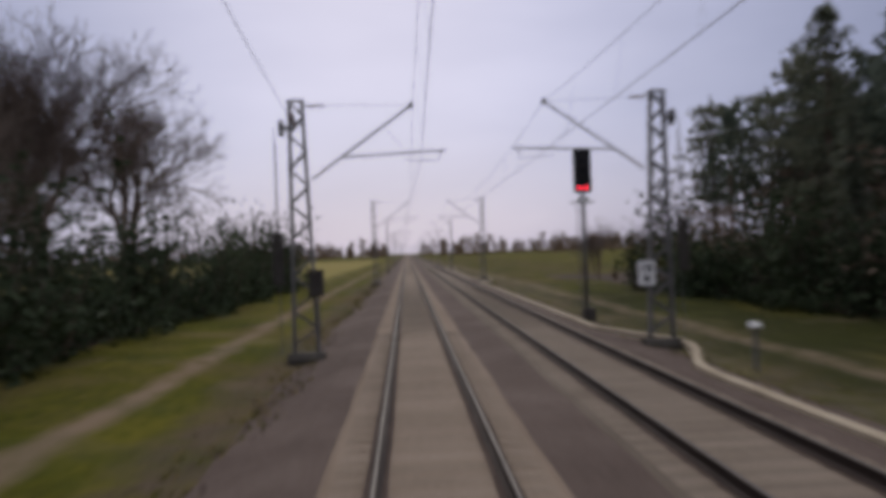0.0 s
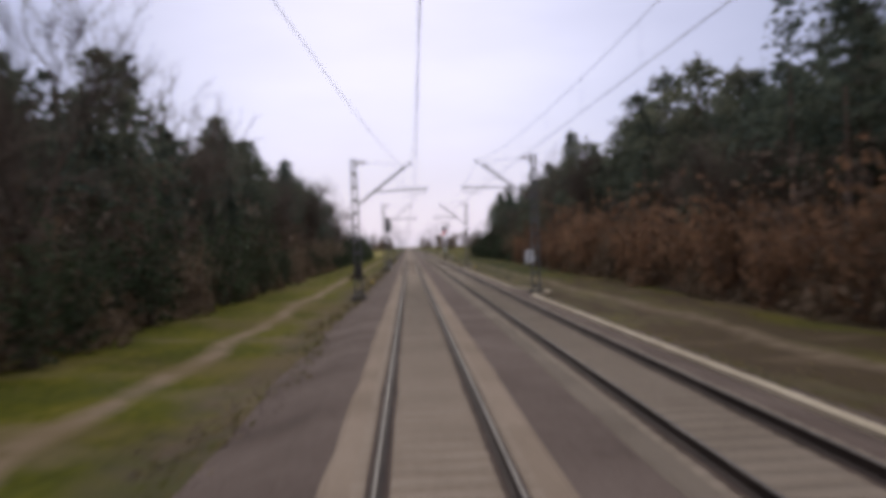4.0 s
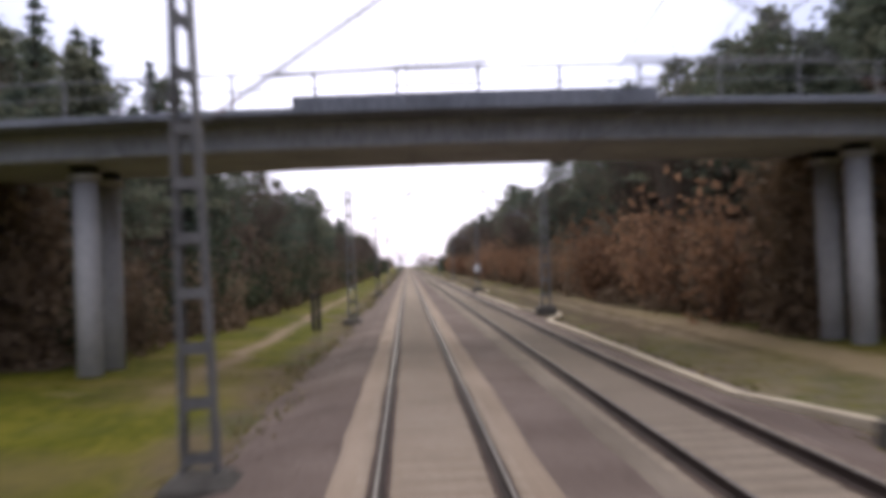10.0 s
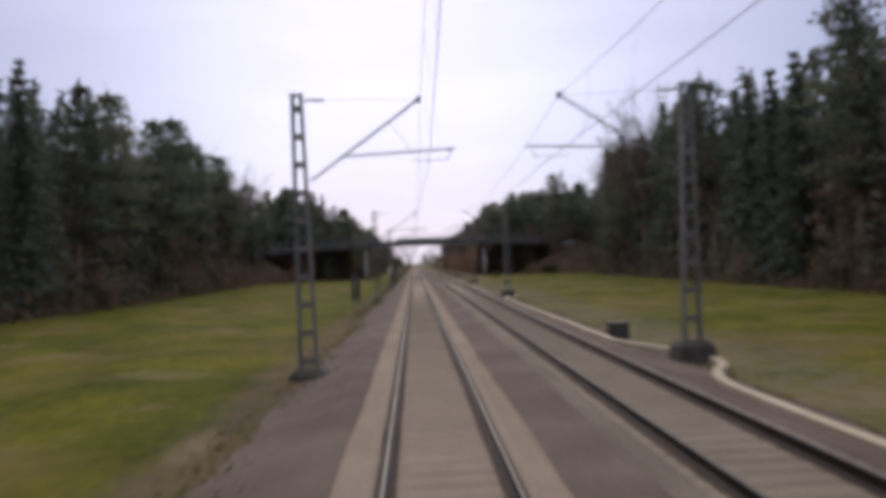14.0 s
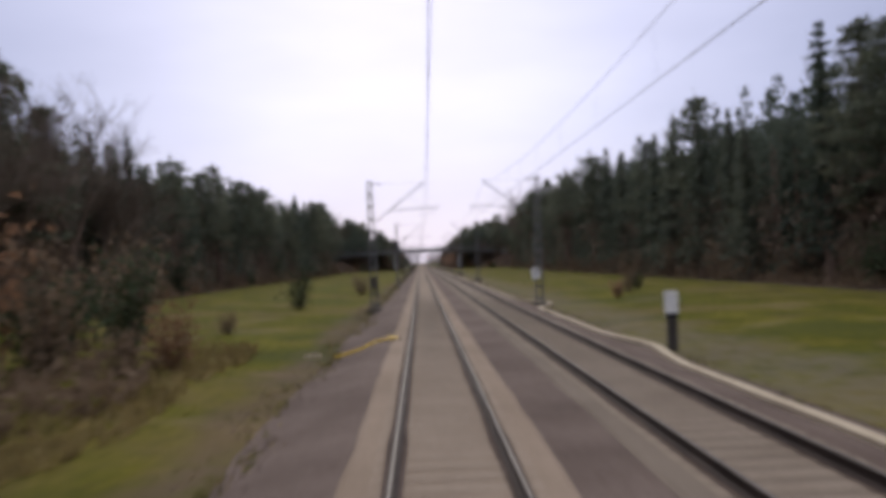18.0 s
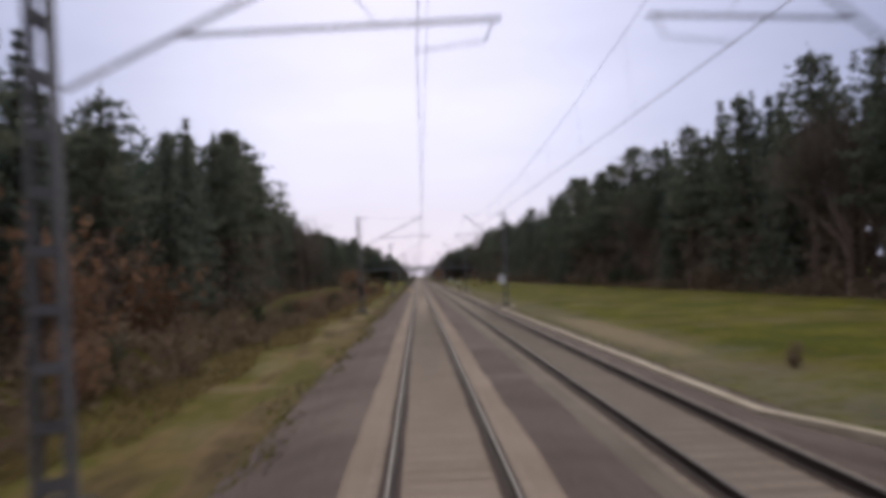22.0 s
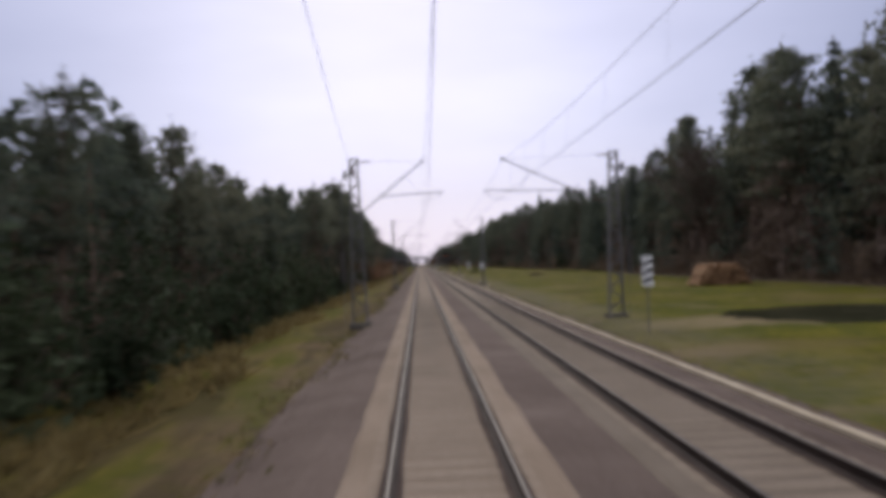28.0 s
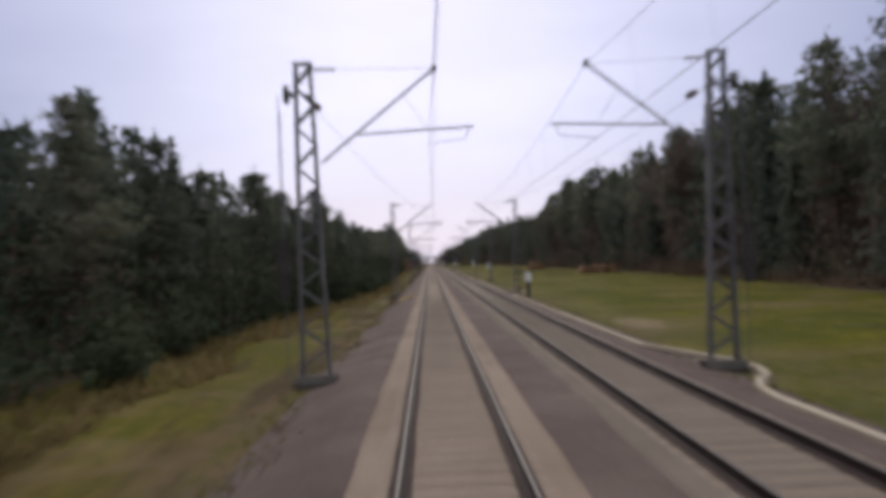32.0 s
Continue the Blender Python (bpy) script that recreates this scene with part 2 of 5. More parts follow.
DEAD_TWIG = noisy("dead_lower_twigs", ((0.130, 0.096, 0.072), (0.195, 0.147, 0.109), (0.267, 0.204, 0.153)), (0.2, 2), 0.95)
IVY = noisy("evergreen_brush", ((0.03, 0.042, 0.022), (0.047, 0.063, 0.033), (0.07, 0.088, 0.045)), (0.3, 3), 0.85, per_object=0.3)


def let_light_through(m, share):
    """Thin leaves: part of the light passes to the other side."""
    n, l = m.node_tree.nodes, m.node_tree.links
    b, out = n["Principled BSDF"], n["Material Output"]
    thin, mix = n.new("ShaderNodeBsdfTranslucent"), n.new("ShaderNodeMixShader")
    mix.inputs["Fac"].default_value = share
    l.new(b.inputs["Base Color"].links[0].from_socket, thin.inputs["Color"])
    l.new(b.outputs[0], mix.inputs[1])
    l.new(thin.outputs[0], mix.inputs[2])
    l.new(mix.outputs[0], out.inputs["Surface"])


for m, share in ((NEEDLE, 0.45), (SPRUCE, 0.45), (IVY, 0.15), (BROWN_LEAF, 0.45), (BRUSH, 0.3), (DEAD_TWIG, 0.3)):
    let_light_through(m, share)


# ---- mesh helpers ----
def mesh_of(name, verts, faces, mat, smooth=False):
    me = bpy.data.meshes.new(name)
    me.from_pydata(verts, [], faces)
    me.materials.append(mat)
    if smooth:
        me.polygons.foreach_set("use_smooth", [True] * len(me.polygons))
    me.update()
    return me


class Build:
    """Collects verts and faces of one mesh."""

    def __init__(self):
        self.v, self.f = [], []

    def box(self, x0, x1, y0, y1, z0, z1):
        b = len(self.v)
        self.v += [(x0, y0, z0), (x1, y0, z0), (x1, y1, z0), (x0, y1, z0), (x0, y0, z1), (x1, y0, z1), (x1, y1, z1), (x0, y1, z1)]
        self.f += [(b, b + 3, b + 2, b + 1), (b + 4, b + 5, b + 6, b + 7), (b, b + 1, b + 5, b + 4), (b + 1, b + 2, b + 6, b + 5), (b + 2, b + 3, b + 7, b + 6), (b + 3, b, b + 4, b + 7)]
        return self

    def tube(self, a, c, r0, r1=None, n=6, caps=True):
        a, c = Vector(a), Vector(c)
        r1 = r0 if r1 is None else r1
        d = (c - a).normalized()
        s = d.orthogonal().normalized()
        t = d.cross(s)
        b = len(self.v)
        for p, r in ((a, r0), (c, r1)):
            for k in range(n):
                w = 2 * math.pi * k / n
                q = p + s * (math.cos(w) * r) + t * (math.sin(w) * r)
                self.v.append((q.x, q.y, q.z))
        for k in range(n):
            j = (k + 1) % n
            self.f.append((b + k, b + j, b + n + j, b + n + k))
        if caps:
            self.f.append(tuple(b + k for k in reversed(range(n))))
            self.f.append(tuple(b + n + k for k in range(n)))
        return self

    def strip(self, sections):
        """Joins equal open cross-sections into one skin."""
        b, n = len(self.v), len(sections[0])
        for s in sections:
            self.v += [tuple(p) for p in s]
        for i in range(len(sections) - 1):
            for k in range(n - 1):
                o = b + i * n + k
                self.f.append((o, o + n, o + n + 1, o + 1))
        return self

    def mesh(self, name, mat, smooth=False):
        return mesh_of(name, self.v, self.f, mat, smooth)


def part(name, build, mat, parent=None, label="", smooth=False):
    me = build if isinstance(build, bpy.types.Mesh) else build.mesh(name, mat, smooth)
    ob = new(name, me)
    if parent:
        ob.parent = parent
    return tagged(ob, label) if label else ob


# ---- the plan, in metres: y is along the line, x across, z = 0 on the rail heads ----
UNIT = 36.2
Y_END, Y_FAR = -1240.0, 1500.0
TRACK_2 = 3.91
# mast places along the line, in units of 36.2 m
MASTS = [-40.8, -20.9, -17.5, -14.1, -10.8, -7.5, -5.8, -4.1, -2.4, -0.72, 0.85, 2.55, 4.3, 6.0, 7.5, 8.67, 9.65, 10.87, 12.02, 13.32, 14.75, 16.44, 18.14, 19.89, 21.67, 23.36, 25.08, 26.8, 28.4, 29.87, 31.37, 33.0]
SET_OUT = {18.14: 1.1, 19.89: 1.9, 21.67: 1.9, 28.4: -0.25}
SET_OUT_RIGHT = {7.5: -0.45, 13.32: 0.2, 21.67: -0.3, 26.8: 2.1, 28.4: 1.4}
RIGHT_SHIFT = {7.5: 1.5, 28.4: 0.8}
DROP = {-0.72: 0.65, 0.85: -0.3, 7.5: 1.1, 8.67: 1.1, 9.65: 0.8, 10.87: 0.8, 12.02: 0.95, 13.32: 0.45}
ANCHORS, DOUBLES = (-0.72, 26.8, 31.37), (0.85, 2.55, 28.4, 29.87)
MAST_Y = [-UNIT * t for t in MASTS]


def smooth_steps(y, knots):
    return float(np.interp(y, [k[0] for k in reversed(knots)], [k[1] for k in reversed(knots)]))


# forest edges along the line: (y, x)
EDGE_LEFT = [(90, -10), (0, -11), (-100, -10.5), (-200, -10), (-320, -9.5), (-334, -11), (-345, -36), (-352, -30), (-364, -27), (-420, -25.5), (-440, -25), (-500, -27), (-530, -28), (-600, -27), (-640, -25), (-680, -20), (-710, -16.5), (-760, -12.5), (-800, -10.5), (-840, -9.2), (-880, -9.4), (-930, -8.8), (-975, -8.8), (-995, -8.0), (-1040, -7.1), (-1070, -6.9), (-1095, -8.1), (-1110, -9.2), (-1240, -9.2)]
# thickets on the late left bank
BANK_LEFT = [(90, -10), (-575, -9.5), (-600, -8), (-660, -7.8), (-830, -8.0), (-880, -8.7), (-930, -8.2), (-975, -8.2), (-995, -7.3), (-1040, -6.4), (-1070, -6.2), (-1095, -7.4), (-1110, -8.5), (-1240, -8.5)]
EDGE_RIGHT = [(90, 14), (0, 16), (-120, 13.5), (-325, 13), (-334, 15), (-345, 38), (-352, 32), (-365, 29), (-420, 28), (-480, 27), (-620, 30), (-800, 36), (-1000, 35), (-1120, 28), (-1240, 26)]



def edge(y, side):
    return smooth_steps(y, EDGE_LEFT if side < 0 else EDGE_RIGHT)


def ground_z(x, y):
    """Height of the natural ground: a shallow formation beside the line, then gently uneven."""
    d = -3.6 - x if x < 2 else x - 7.4
    if d < 0:
        return -0.62
    return -0.62 + 0.25 * min(d / 6.0, 1.0) + 0.12 * noise.noise((x * 0.22, y * 0.12, 0)) * min(d / 2, 1)


# ---- ground ----
def grass_material():
    m = noisy("winter_grass", ((0.027, 0.034, 0.005), (0.077, 0.078, 0.007), (0.142, 0.125, 0.016)), (0.35, 4), 0.95, bump=0.7, bump_scale=9, stretch=(1, 0.6, 1), specular=0.02)
    n, l = m.node_tree.nodes, m.node_tree.links
    b = n["Principled BSDF"]
    grass = b.inputs["Base Color"].links[0].from_socket
    geo, sep = n.new("ShaderNodeNewGeometry"), n.new("ShaderNodeSeparateXYZ")
    l.new(geo.outputs["Position"], sep.inputs[0])
    warp = n.new("ShaderNodeTexNoise")
    warp.inputs["Scale"].default_value = 0.25
    warp.inputs["Detail"].default_value = 5
    l.new(geo.outputs["Position"], warp.inputs["Vector"])
    fine = n.new("ShaderNodeTexNoise")
    fine.inputs["Scale"].default_value = 1.6
    fine.inputs["Detail"].default_value = 6
    l.new(geo.outputs["Position"], fine.inputs["Vector"])

    def math_node(op, a, c):
        k = n.new("ShaderNodeMath")
        k.operation = op
        for i, v in ((0, a), (1, c)):
            if isinstance(v, (int, float)):
                k.inputs[i].default_value = v
            else:
                l.new(v, k.inputs[i])
        return k.outputs[0]

    def blend(fac, low, high):
        k = n.new("ShaderNodeMix")
        k.data_type = "RGBA"
        l.new(fac, k.inputs["Factor"])
        l.new(low, k.inputs["A"])
        if isinstance(high, tuple):
            k.inputs["B"].default_value = (*high, 1)
        else:
            l.new(high, k.inputs["B"])
        return k.outputs["Result"]

    def window(value, low, high, soft):
        up = n.new("ShaderNodeMapRange")
        up.inputs["From Min"].default_value, up.inputs["From Max"].default_value = low - soft, low + soft
        down = n.new("ShaderNodeMapRange")
        down.inputs["From Min"].default_value, down.inputs["From Max"].default_value = high - soft, high + soft
        down.inputs["To Min"].default_value, down.inputs["To Max"].default_value = 1, 0
        l.new(value, up.inputs["Value"])
        l.new(value, down.inputs["Value"])
        return math_node("MULTIPLY", up.outputs[0], down.outputs[0])

    wob = math_node("MULTIPLY", math_node("SUBTRACT", warp.outputs["Fac"], 0.5), 5.0)
    x = math_node("ADD", sep.outputs["X"], wob)
    patch = window(fine.outputs["Fac"], 0.42, 2.0, 0.14)
    y_early = window(sep.outputs["Y"], -335, 400, 6)
    y_late = window(sep.outputs["Y"], -2000, -650, 25)
    soil = (0.21, 0.155, 0.105)
    y_path = math_node("ADD", window(sep.outputs["Y"], -150, 400, 8), window(sep.outputs["Y"], -338, -262, 5))
    path = math_node("MULTIPLY", math_node("MULTIPLY", window(math_node("ADD", sep.outputs["X"], math_node("MULTIPLY", wob, 0.25)), -6.75, -6.05, 0.22), y_path), window(fine.outputs["Fac"], 0.34, 2.0, 0.1))
    col = blend(path, grass, soil)
    margin = math_node("MULTIPLY", window(math_node("ADD", sep.outputs["X"], math_node("MULTIPLY", wob, 0.35)), -4.9, -3.0, 0.3), window(sep.outputs["Y"], -262, -150, 10))
    col = blend(math_node("MULTIPLY", margin, 0.7), col, soil)
    # stone and soil spilt from the bed
    spill = math_node("MULTIPLY", window(math_node("ADD", sep.outputs["X"], math_node("MULTIPLY", wob, 0.4)), -4.7, -3.0, 0.45), math_node("ADD", math_node("MULTIPLY", patch, 0.6), 0.3))
    col = blend(spill, col, (0.1, 0.074, 0.056))
    # broad withered and darker swathes
    broad = n.new("ShaderNodeTexNoise")
    broad.inputs["Scale"].default_value = 0.11
    broad.inputs["Detail"].default_value = 6
    broad.inputs["Roughness"].default_value = 0.65
    l.new(geo.outputs["Position"], broad.inputs["Vector"])
    col = blend(math_node("MULTIPLY", window(broad.outputs["Fac"], 0.54, 2.0, 0.07), 0.6), col, (0.12, 0.09, 0.04))
    col = blend(math_node("MULTIPLY", window(broad.outputs["Fac"], -1.0, 0.43, 0.06), 0.55), col, (0.055, 0.062, 0.018))
    # dry brown growth on the late left bank
    dry = math_node("MULTIPLY", window(x, -9.5, -2.0, 1.2), math_node("ADD", math_node("MULTIPLY", y_late, 0.5), math_node("MULTIPLY", window(sep.outputs["Y"], -925, -650, 25), 0.5)))
    col = blend(math_node("MULTIPLY", dry, math_node("ADD", math_node("MULTIPLY", window(math_node("ADD", math_node("MULTIPLY", fine.outputs["Fac"], 0.5), math_node("MULTIPLY", warp.outputs["Fac"], 0.5)), 0.49, 2.0, 0.06), 0.65), 0.12)), col, (0.165, 0.112, 0.05))
    # sandy margin behind the cable trough
    sand = math_node("MULTIPLY", window(x, 6.0, 10.5, 1.0), patch)
    sand = math_node("MULTIPLY", sand, math_node("SUBTRACT", 1.0, math_node("MULTIPLY", window(sep.outputs["Y"], -2000, -985, 20), 0.65)))
    col = blend(math_node("MULTIPLY", sand, 0.55), col, (0.15, 0.125, 0.10))
    # brown litter on the early right verge
    streak, streak_map = n.new("ShaderNodeTexNoise"), n.new("ShaderNodeMapping")
    streak_map.inputs["Scale"].default_value = (0.75, 0.09, 1.0)
    streak.inputs["Scale"].default_value = 1.0
    streak.inputs["Detail"].default_value = 6
    l.new(geo.outputs["Position"], streak_map.inputs["Vector"])
    l.new(streak_map.outputs["Vector"], streak.inputs["Vector"])
    litter = math_node("MULTIPLY", window(x, 7.4, 30.0, 0.6), math_node("ADD", math_node("MULTIPLY", y_early, 0.4), math_node("MULTIPLY", window(sep.outputs["Y"], -335, -75, 12), 0.6)))
    col = blend(math_node("MULTIPLY", litter, math_node("ADD", math_node("MULTIPLY", window(streak.outputs["Fac"], -1.0, 0.53, 0.05), 0.6), 0.3)), col, (0.066, 0.047, 0.03))
    # the first wood's shade on the right verge, painted in as streaky dark green
    wood_shade = math_node("MULTIPLY", window(x, 8.6, 30.0, 0.8), window(sep.outputs["Y"], -62, 62, 12))
    col = blend(math_node("MULTIPLY", wood_shade, math_node("ADD", math_node("MULTIPLY", window(streak.outputs["Fac"], -1.0, 0.55, 0.06), 0.5), 0.3)), col, (0.022, 0.03, 0.008))
    rut = math_node("MULTIPLY", window(math_node("ADD", sep.outputs["X"], math_node("MULTIPLY", wob, 0.3)), 9.6, 10.3, 0.25), y_early)
    col = blend(math_node("MULTIPLY", rut, math_node("MULTIPLY", patch, 0.7)), col, (0.2, 0.155, 0.105))
    # long brown and green swathes on the late left bank
    swathe = math_node("MULTIPLY", window(x, -10.0, -3.5, 0.5), y_late)
    col = blend(math_node("MULTIPLY", swathe, math_node("MULTIPLY", window(streak.outputs["Fac"], -1.0, 0.46, 0.05), 0.65)), col, (0.05, 0.037, 0.02))
    col = blend(math_node("MULTIPLY", swathe, math_node("MULTIPLY", window(streak.outputs["Fac"], 0.55, 2.0, 0.05), 0.6)), col, (0.068, 0.074, 0.011))
    stubble = math_node("MULTIPLY", window(x, -400, -10.5, 1.2), window(sep.outputs["Y"], 82, 420, 6))
    col = blend(math_node("MULTIPLY", stubble, 0.8), col, (0.27, 0.225, 0.075))
    # bare patches
    bare = window(warp.outputs["Fac"], 0.62, 2.0, 0.05)
    col = blend(math_node("MULTIPLY", bare, 0.3), col, soil)
    # pale dry patches: centre, half width, half length
    fw = math_node("MULTIPLY", math_node("SUBTRACT", fine.outputs["Fac"], 0.5), 2.2)
    for xc, yc, rx, ry in ((13, -1028, 2.6, 2.0), (15.5, -1046, 3.2, 1.4), (-4.9, -45, 0.7, 1.6), (13.5, -369, 3.0, 2.0), (9.6, -800, 1.6, 7.0), (9.0, -752, 1.1, 16.0), (8.9, -1119, 0.9, 4.0), (-5.0, -818, 0.5, 1.1), (11.5, -330, 1.0, 40.0), (15.5, -976.0, 6.9, 3.6), (-4.3, -491, 0.4, 1.6), (-5.4, -741, 0.9, 5.0), (-4.9, -729, 0.7, 3.0), (-5.6, -752, 0.8, 2.4), (-5.3, -716, 1.0, 4.0), (-5.6, -765, 0.7, 3.0), (14, -1080, 3.5, 0.8), (13, -925, 3.0, 1.0)):
        ex = math_node("DIVIDE", math_node("SUBTRACT", sep.outputs["X"], xc), rx)
        ey = math_node("DIVIDE", math_node("SUBTRACT", sep.outputs["Y"], yc), ry)
        r2 = math_node("ADD", math_node("ADD", math_node("MULTIPLY", ex, ex), math_node("MULTIPLY", ey, ey)), fw)
        spot_mask = window(r2, -9.0, 0.8, 0.45)
        worn = math_node("MULTIPLY", spot_mask, 0.65)
        if xc < 0:
            worn = math_node("MULTIPLY", spot_mask, math_node("ADD", math_node("MULTIPLY", patch, 0.3), 0.15))
        col = blend(worn, col, (0.23, 0.175, 0.11))
    l.new(col, b.inputs["Base Color"])
    return m


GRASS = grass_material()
LITTER = noisy("leaf_litter", ((0.03, 0.02, 0.014), (0.06, 0.042, 0.03), (0.10, 0.07, 0.045)), (0.4, 6), 0.95, bump=0.6, bump_scale=10)

xs = [-3000, -900, -300, -120, -70, -45, -33, -27, -23, -19, -16, -13.5, -11.5, -10, -8.8, -7.8, -7, -6.3, -5.6, -5, -4.4, -3.9, -3.5, -2.9, 0, 4, 6.9, 7.5, 8, 8.6, 9.3, 10.2, 11.2, 12.5, 14, 16, 18.5, 21, 24, 28, 33, 40, 55, 90, 160, 400, 1000, 3000]
ys = [-3000, -2000, -1500] + list(np.arange(-1300, 200, 3.0)) + [215, 240, 270, 310, 360, 420, 500, 600, 800, 1100, 1500, 2200, 3500]
gb = Build()
gb.strip([[(x, y, ground_z(x, y)) for x in xs] for y in ys])
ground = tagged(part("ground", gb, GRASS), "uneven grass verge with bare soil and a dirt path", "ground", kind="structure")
ground.data.materials.append(LITTER)
for poly in ground.data.polygons:
    c = poly.center
    if -1300 < c.y < 92 and abs(c.x) < 110 and (c.x < edge(c.y, -1) - 0.8 or c.x > edge(c.y, 1) + 0.8):
        poly.material_index = 1


# ---- line: ballast bed, sleepers, rails, trough ----
def long_profile(points, y0=Y_END, y1=Y_FAR, step=None, jitter=0.0):
    b = Build()
    rows = [y0, y1] if step is None else list(np.arange(y0, 160, step)) + [160, 400, y1]
    secs = []
    for y in rows:
        rag = 0.3 * noise.noise((0, y * 0.11, 2)) + 0.22 * noise.noise((3, y * 0.45, 8)) if jitter else 0.0
        secs.append([(x + (jitter * noise.noise((x * 3, y * 0.7, 5)) + rag * max(0.0, min(1.0, max(-2.6 - x, x - 6.6))) * (1 if x < 0 else 0.5) if jitter else 0), y, z + (jitter * 0.4 * noise.noise((x * 2, y * 0.9, 9)) if jitter else 0)) for x, z in points])
    return b.strip(secs)


bed = long_profile([(-3.9, -0.72), (-3.4, -0.60), (-2.6, -0.42), (-1.95, -0.235), (-1.5, -0.235), (-0.9, -0.25), (0, -0.25), (0.9, -0.25), (1.5, -0.235), (2.02, -0.24), (2.55, -0.235), (3.15, -0.25), (4.05, -0.25), (4.95, -0.25), (5.45, -0.21), (5.8, -0.34), (6.3, -0.44), (7.2, -0.56), (7.7, -0.70)], step=1.5, jitter=0.025)
CRIB_2 = noisy("grey_brown_crib_stone", ((0.102, 0.081, 0.061), (0.151, 0.122, 0.093), (0.204, 0.167, 0.130)), (0.3, 16), 0.95, bump=0.6, bump_scale=22)
for cx, stone in ((0.0, GRAVEL), (TRACK_2, CRIB_2)):
    crib = Build()
    crib.strip([[(cx + x + 0.06 * noise.noise((y * 0.5, cx + x, 3)), y, z) for x, z in ((-1.42, -0.23), (-1.33, -0.195), (-0.7, -0.19), (0, -0.195), (0.7, -0.19), (1.33 if cx == 0 else 1.2, -0.195), (1.42 if cx == 0 else 1.26, -0.23))] for y in list(np.arange(Y_END, 160, 1.5)) + [160, 400, Y_FAR]])
    tagged(part("crib_ballast", crib, stone), "dusty stone between the sleepers of a track", "ballast", kind="structure")
tagged(part("ballast_bed", bed, BALLAST), "brown crushed stone ballast under two tracks", "ballast", kind="structure")

# dark strip under each rail: rust dust with the rail's shade painted in
for cx in (0.0, TRACK_2):
    for side in (-0.753, 0.753):
        rs = Build()
        rs.strip([[(cx + side + x * (1 + 0.25 * noise.noise((y * 0.4, x, cx))), y, z) for x, z in ((-0.15, -0.2), (-0.13, -0.169), (0.13, -0.169), (0.15, -0.2))] for y in list(np.arange(Y_END, 160, 1.5)) + [160, 400, Y_FAR]])
        tagged(part("rail_bed_stain_and_shade", rs, RUST_AND_SHADE), "stone darkened by rust and painted shade along a rail", "ballast", kind="structure")

RAIL = [(-0.075, -0.172), (-0.075, -0.16), (-0.012, -0.135), (-0.012, -0.045), (-0.036, -0.03), (-0.036, -0.006), (-0.03, 0.0), (0.03, 0.0), (0.036, -0.006), (0.036, -0.03), (0.012, -0.045), (0.012, -0.135), (0.075, -0.16), (0.075, -0.172)]
for cx in (0.0, TRACK_2):
    for side in (-0.753, 0.753):
        rail = tagged(part("rail", long_profile([(cx + side + x, z) for x, z in RAIL]), RAIL_SIDE), "rusty steel rail with a worn running surface", "rail", "running rails", "structure")
        hb = Build()
        hb.strip([[(cx + side - 0.012, y, 0.003), (cx + side + 0.015, y, 0.003)] for y in (Y_END, Y_FAR)])
        part("running_surface", hb, RAIL_TOP, rail, "bright worn running surface")



# ---- overhead line ----
LEAN = 0.012
MAST_X = 3.32
Z_FOOT = -0.62


def ribbed(a, c, r):
    b = Build()
    a, c = Vector(a), Vector(c)
    k = 7
    for i in range(k):
        p, q = a.lerp(c, i / k), a.lerp(c, (i + 0.5) / k)
        b.tube(p, q, r, r * 0.55, 8).tube(q, a.lerp(c, (i + 1) / k), r * 0.45, r * 0.45, 6)
    return b


def slanted(b, xa, xb, w, dy, d, z0, z1):
    n = len(b.v)
    b.v += [(xa - w, dy - d, z0), (xa + w, dy - d, z0), (xa + w, dy + d, z0), (xa - w, dy + d, z0), (xb - w, dy - d, z1), (xb + w, dy - d, z1), (xb + w, dy + d, z1), (xb - w, dy + d, z1)]
    b.f += [(n, n + 3, n + 2, n + 1), (n + 4, n + 5, n + 6, n + 7), (n, n + 1, n + 5, n + 4), (n + 1, n + 2, n + 6, n + 5), (n + 2, n + 3, n + 7, n + 6), (n + 3, n, n + 4, n + 7)]
    return b


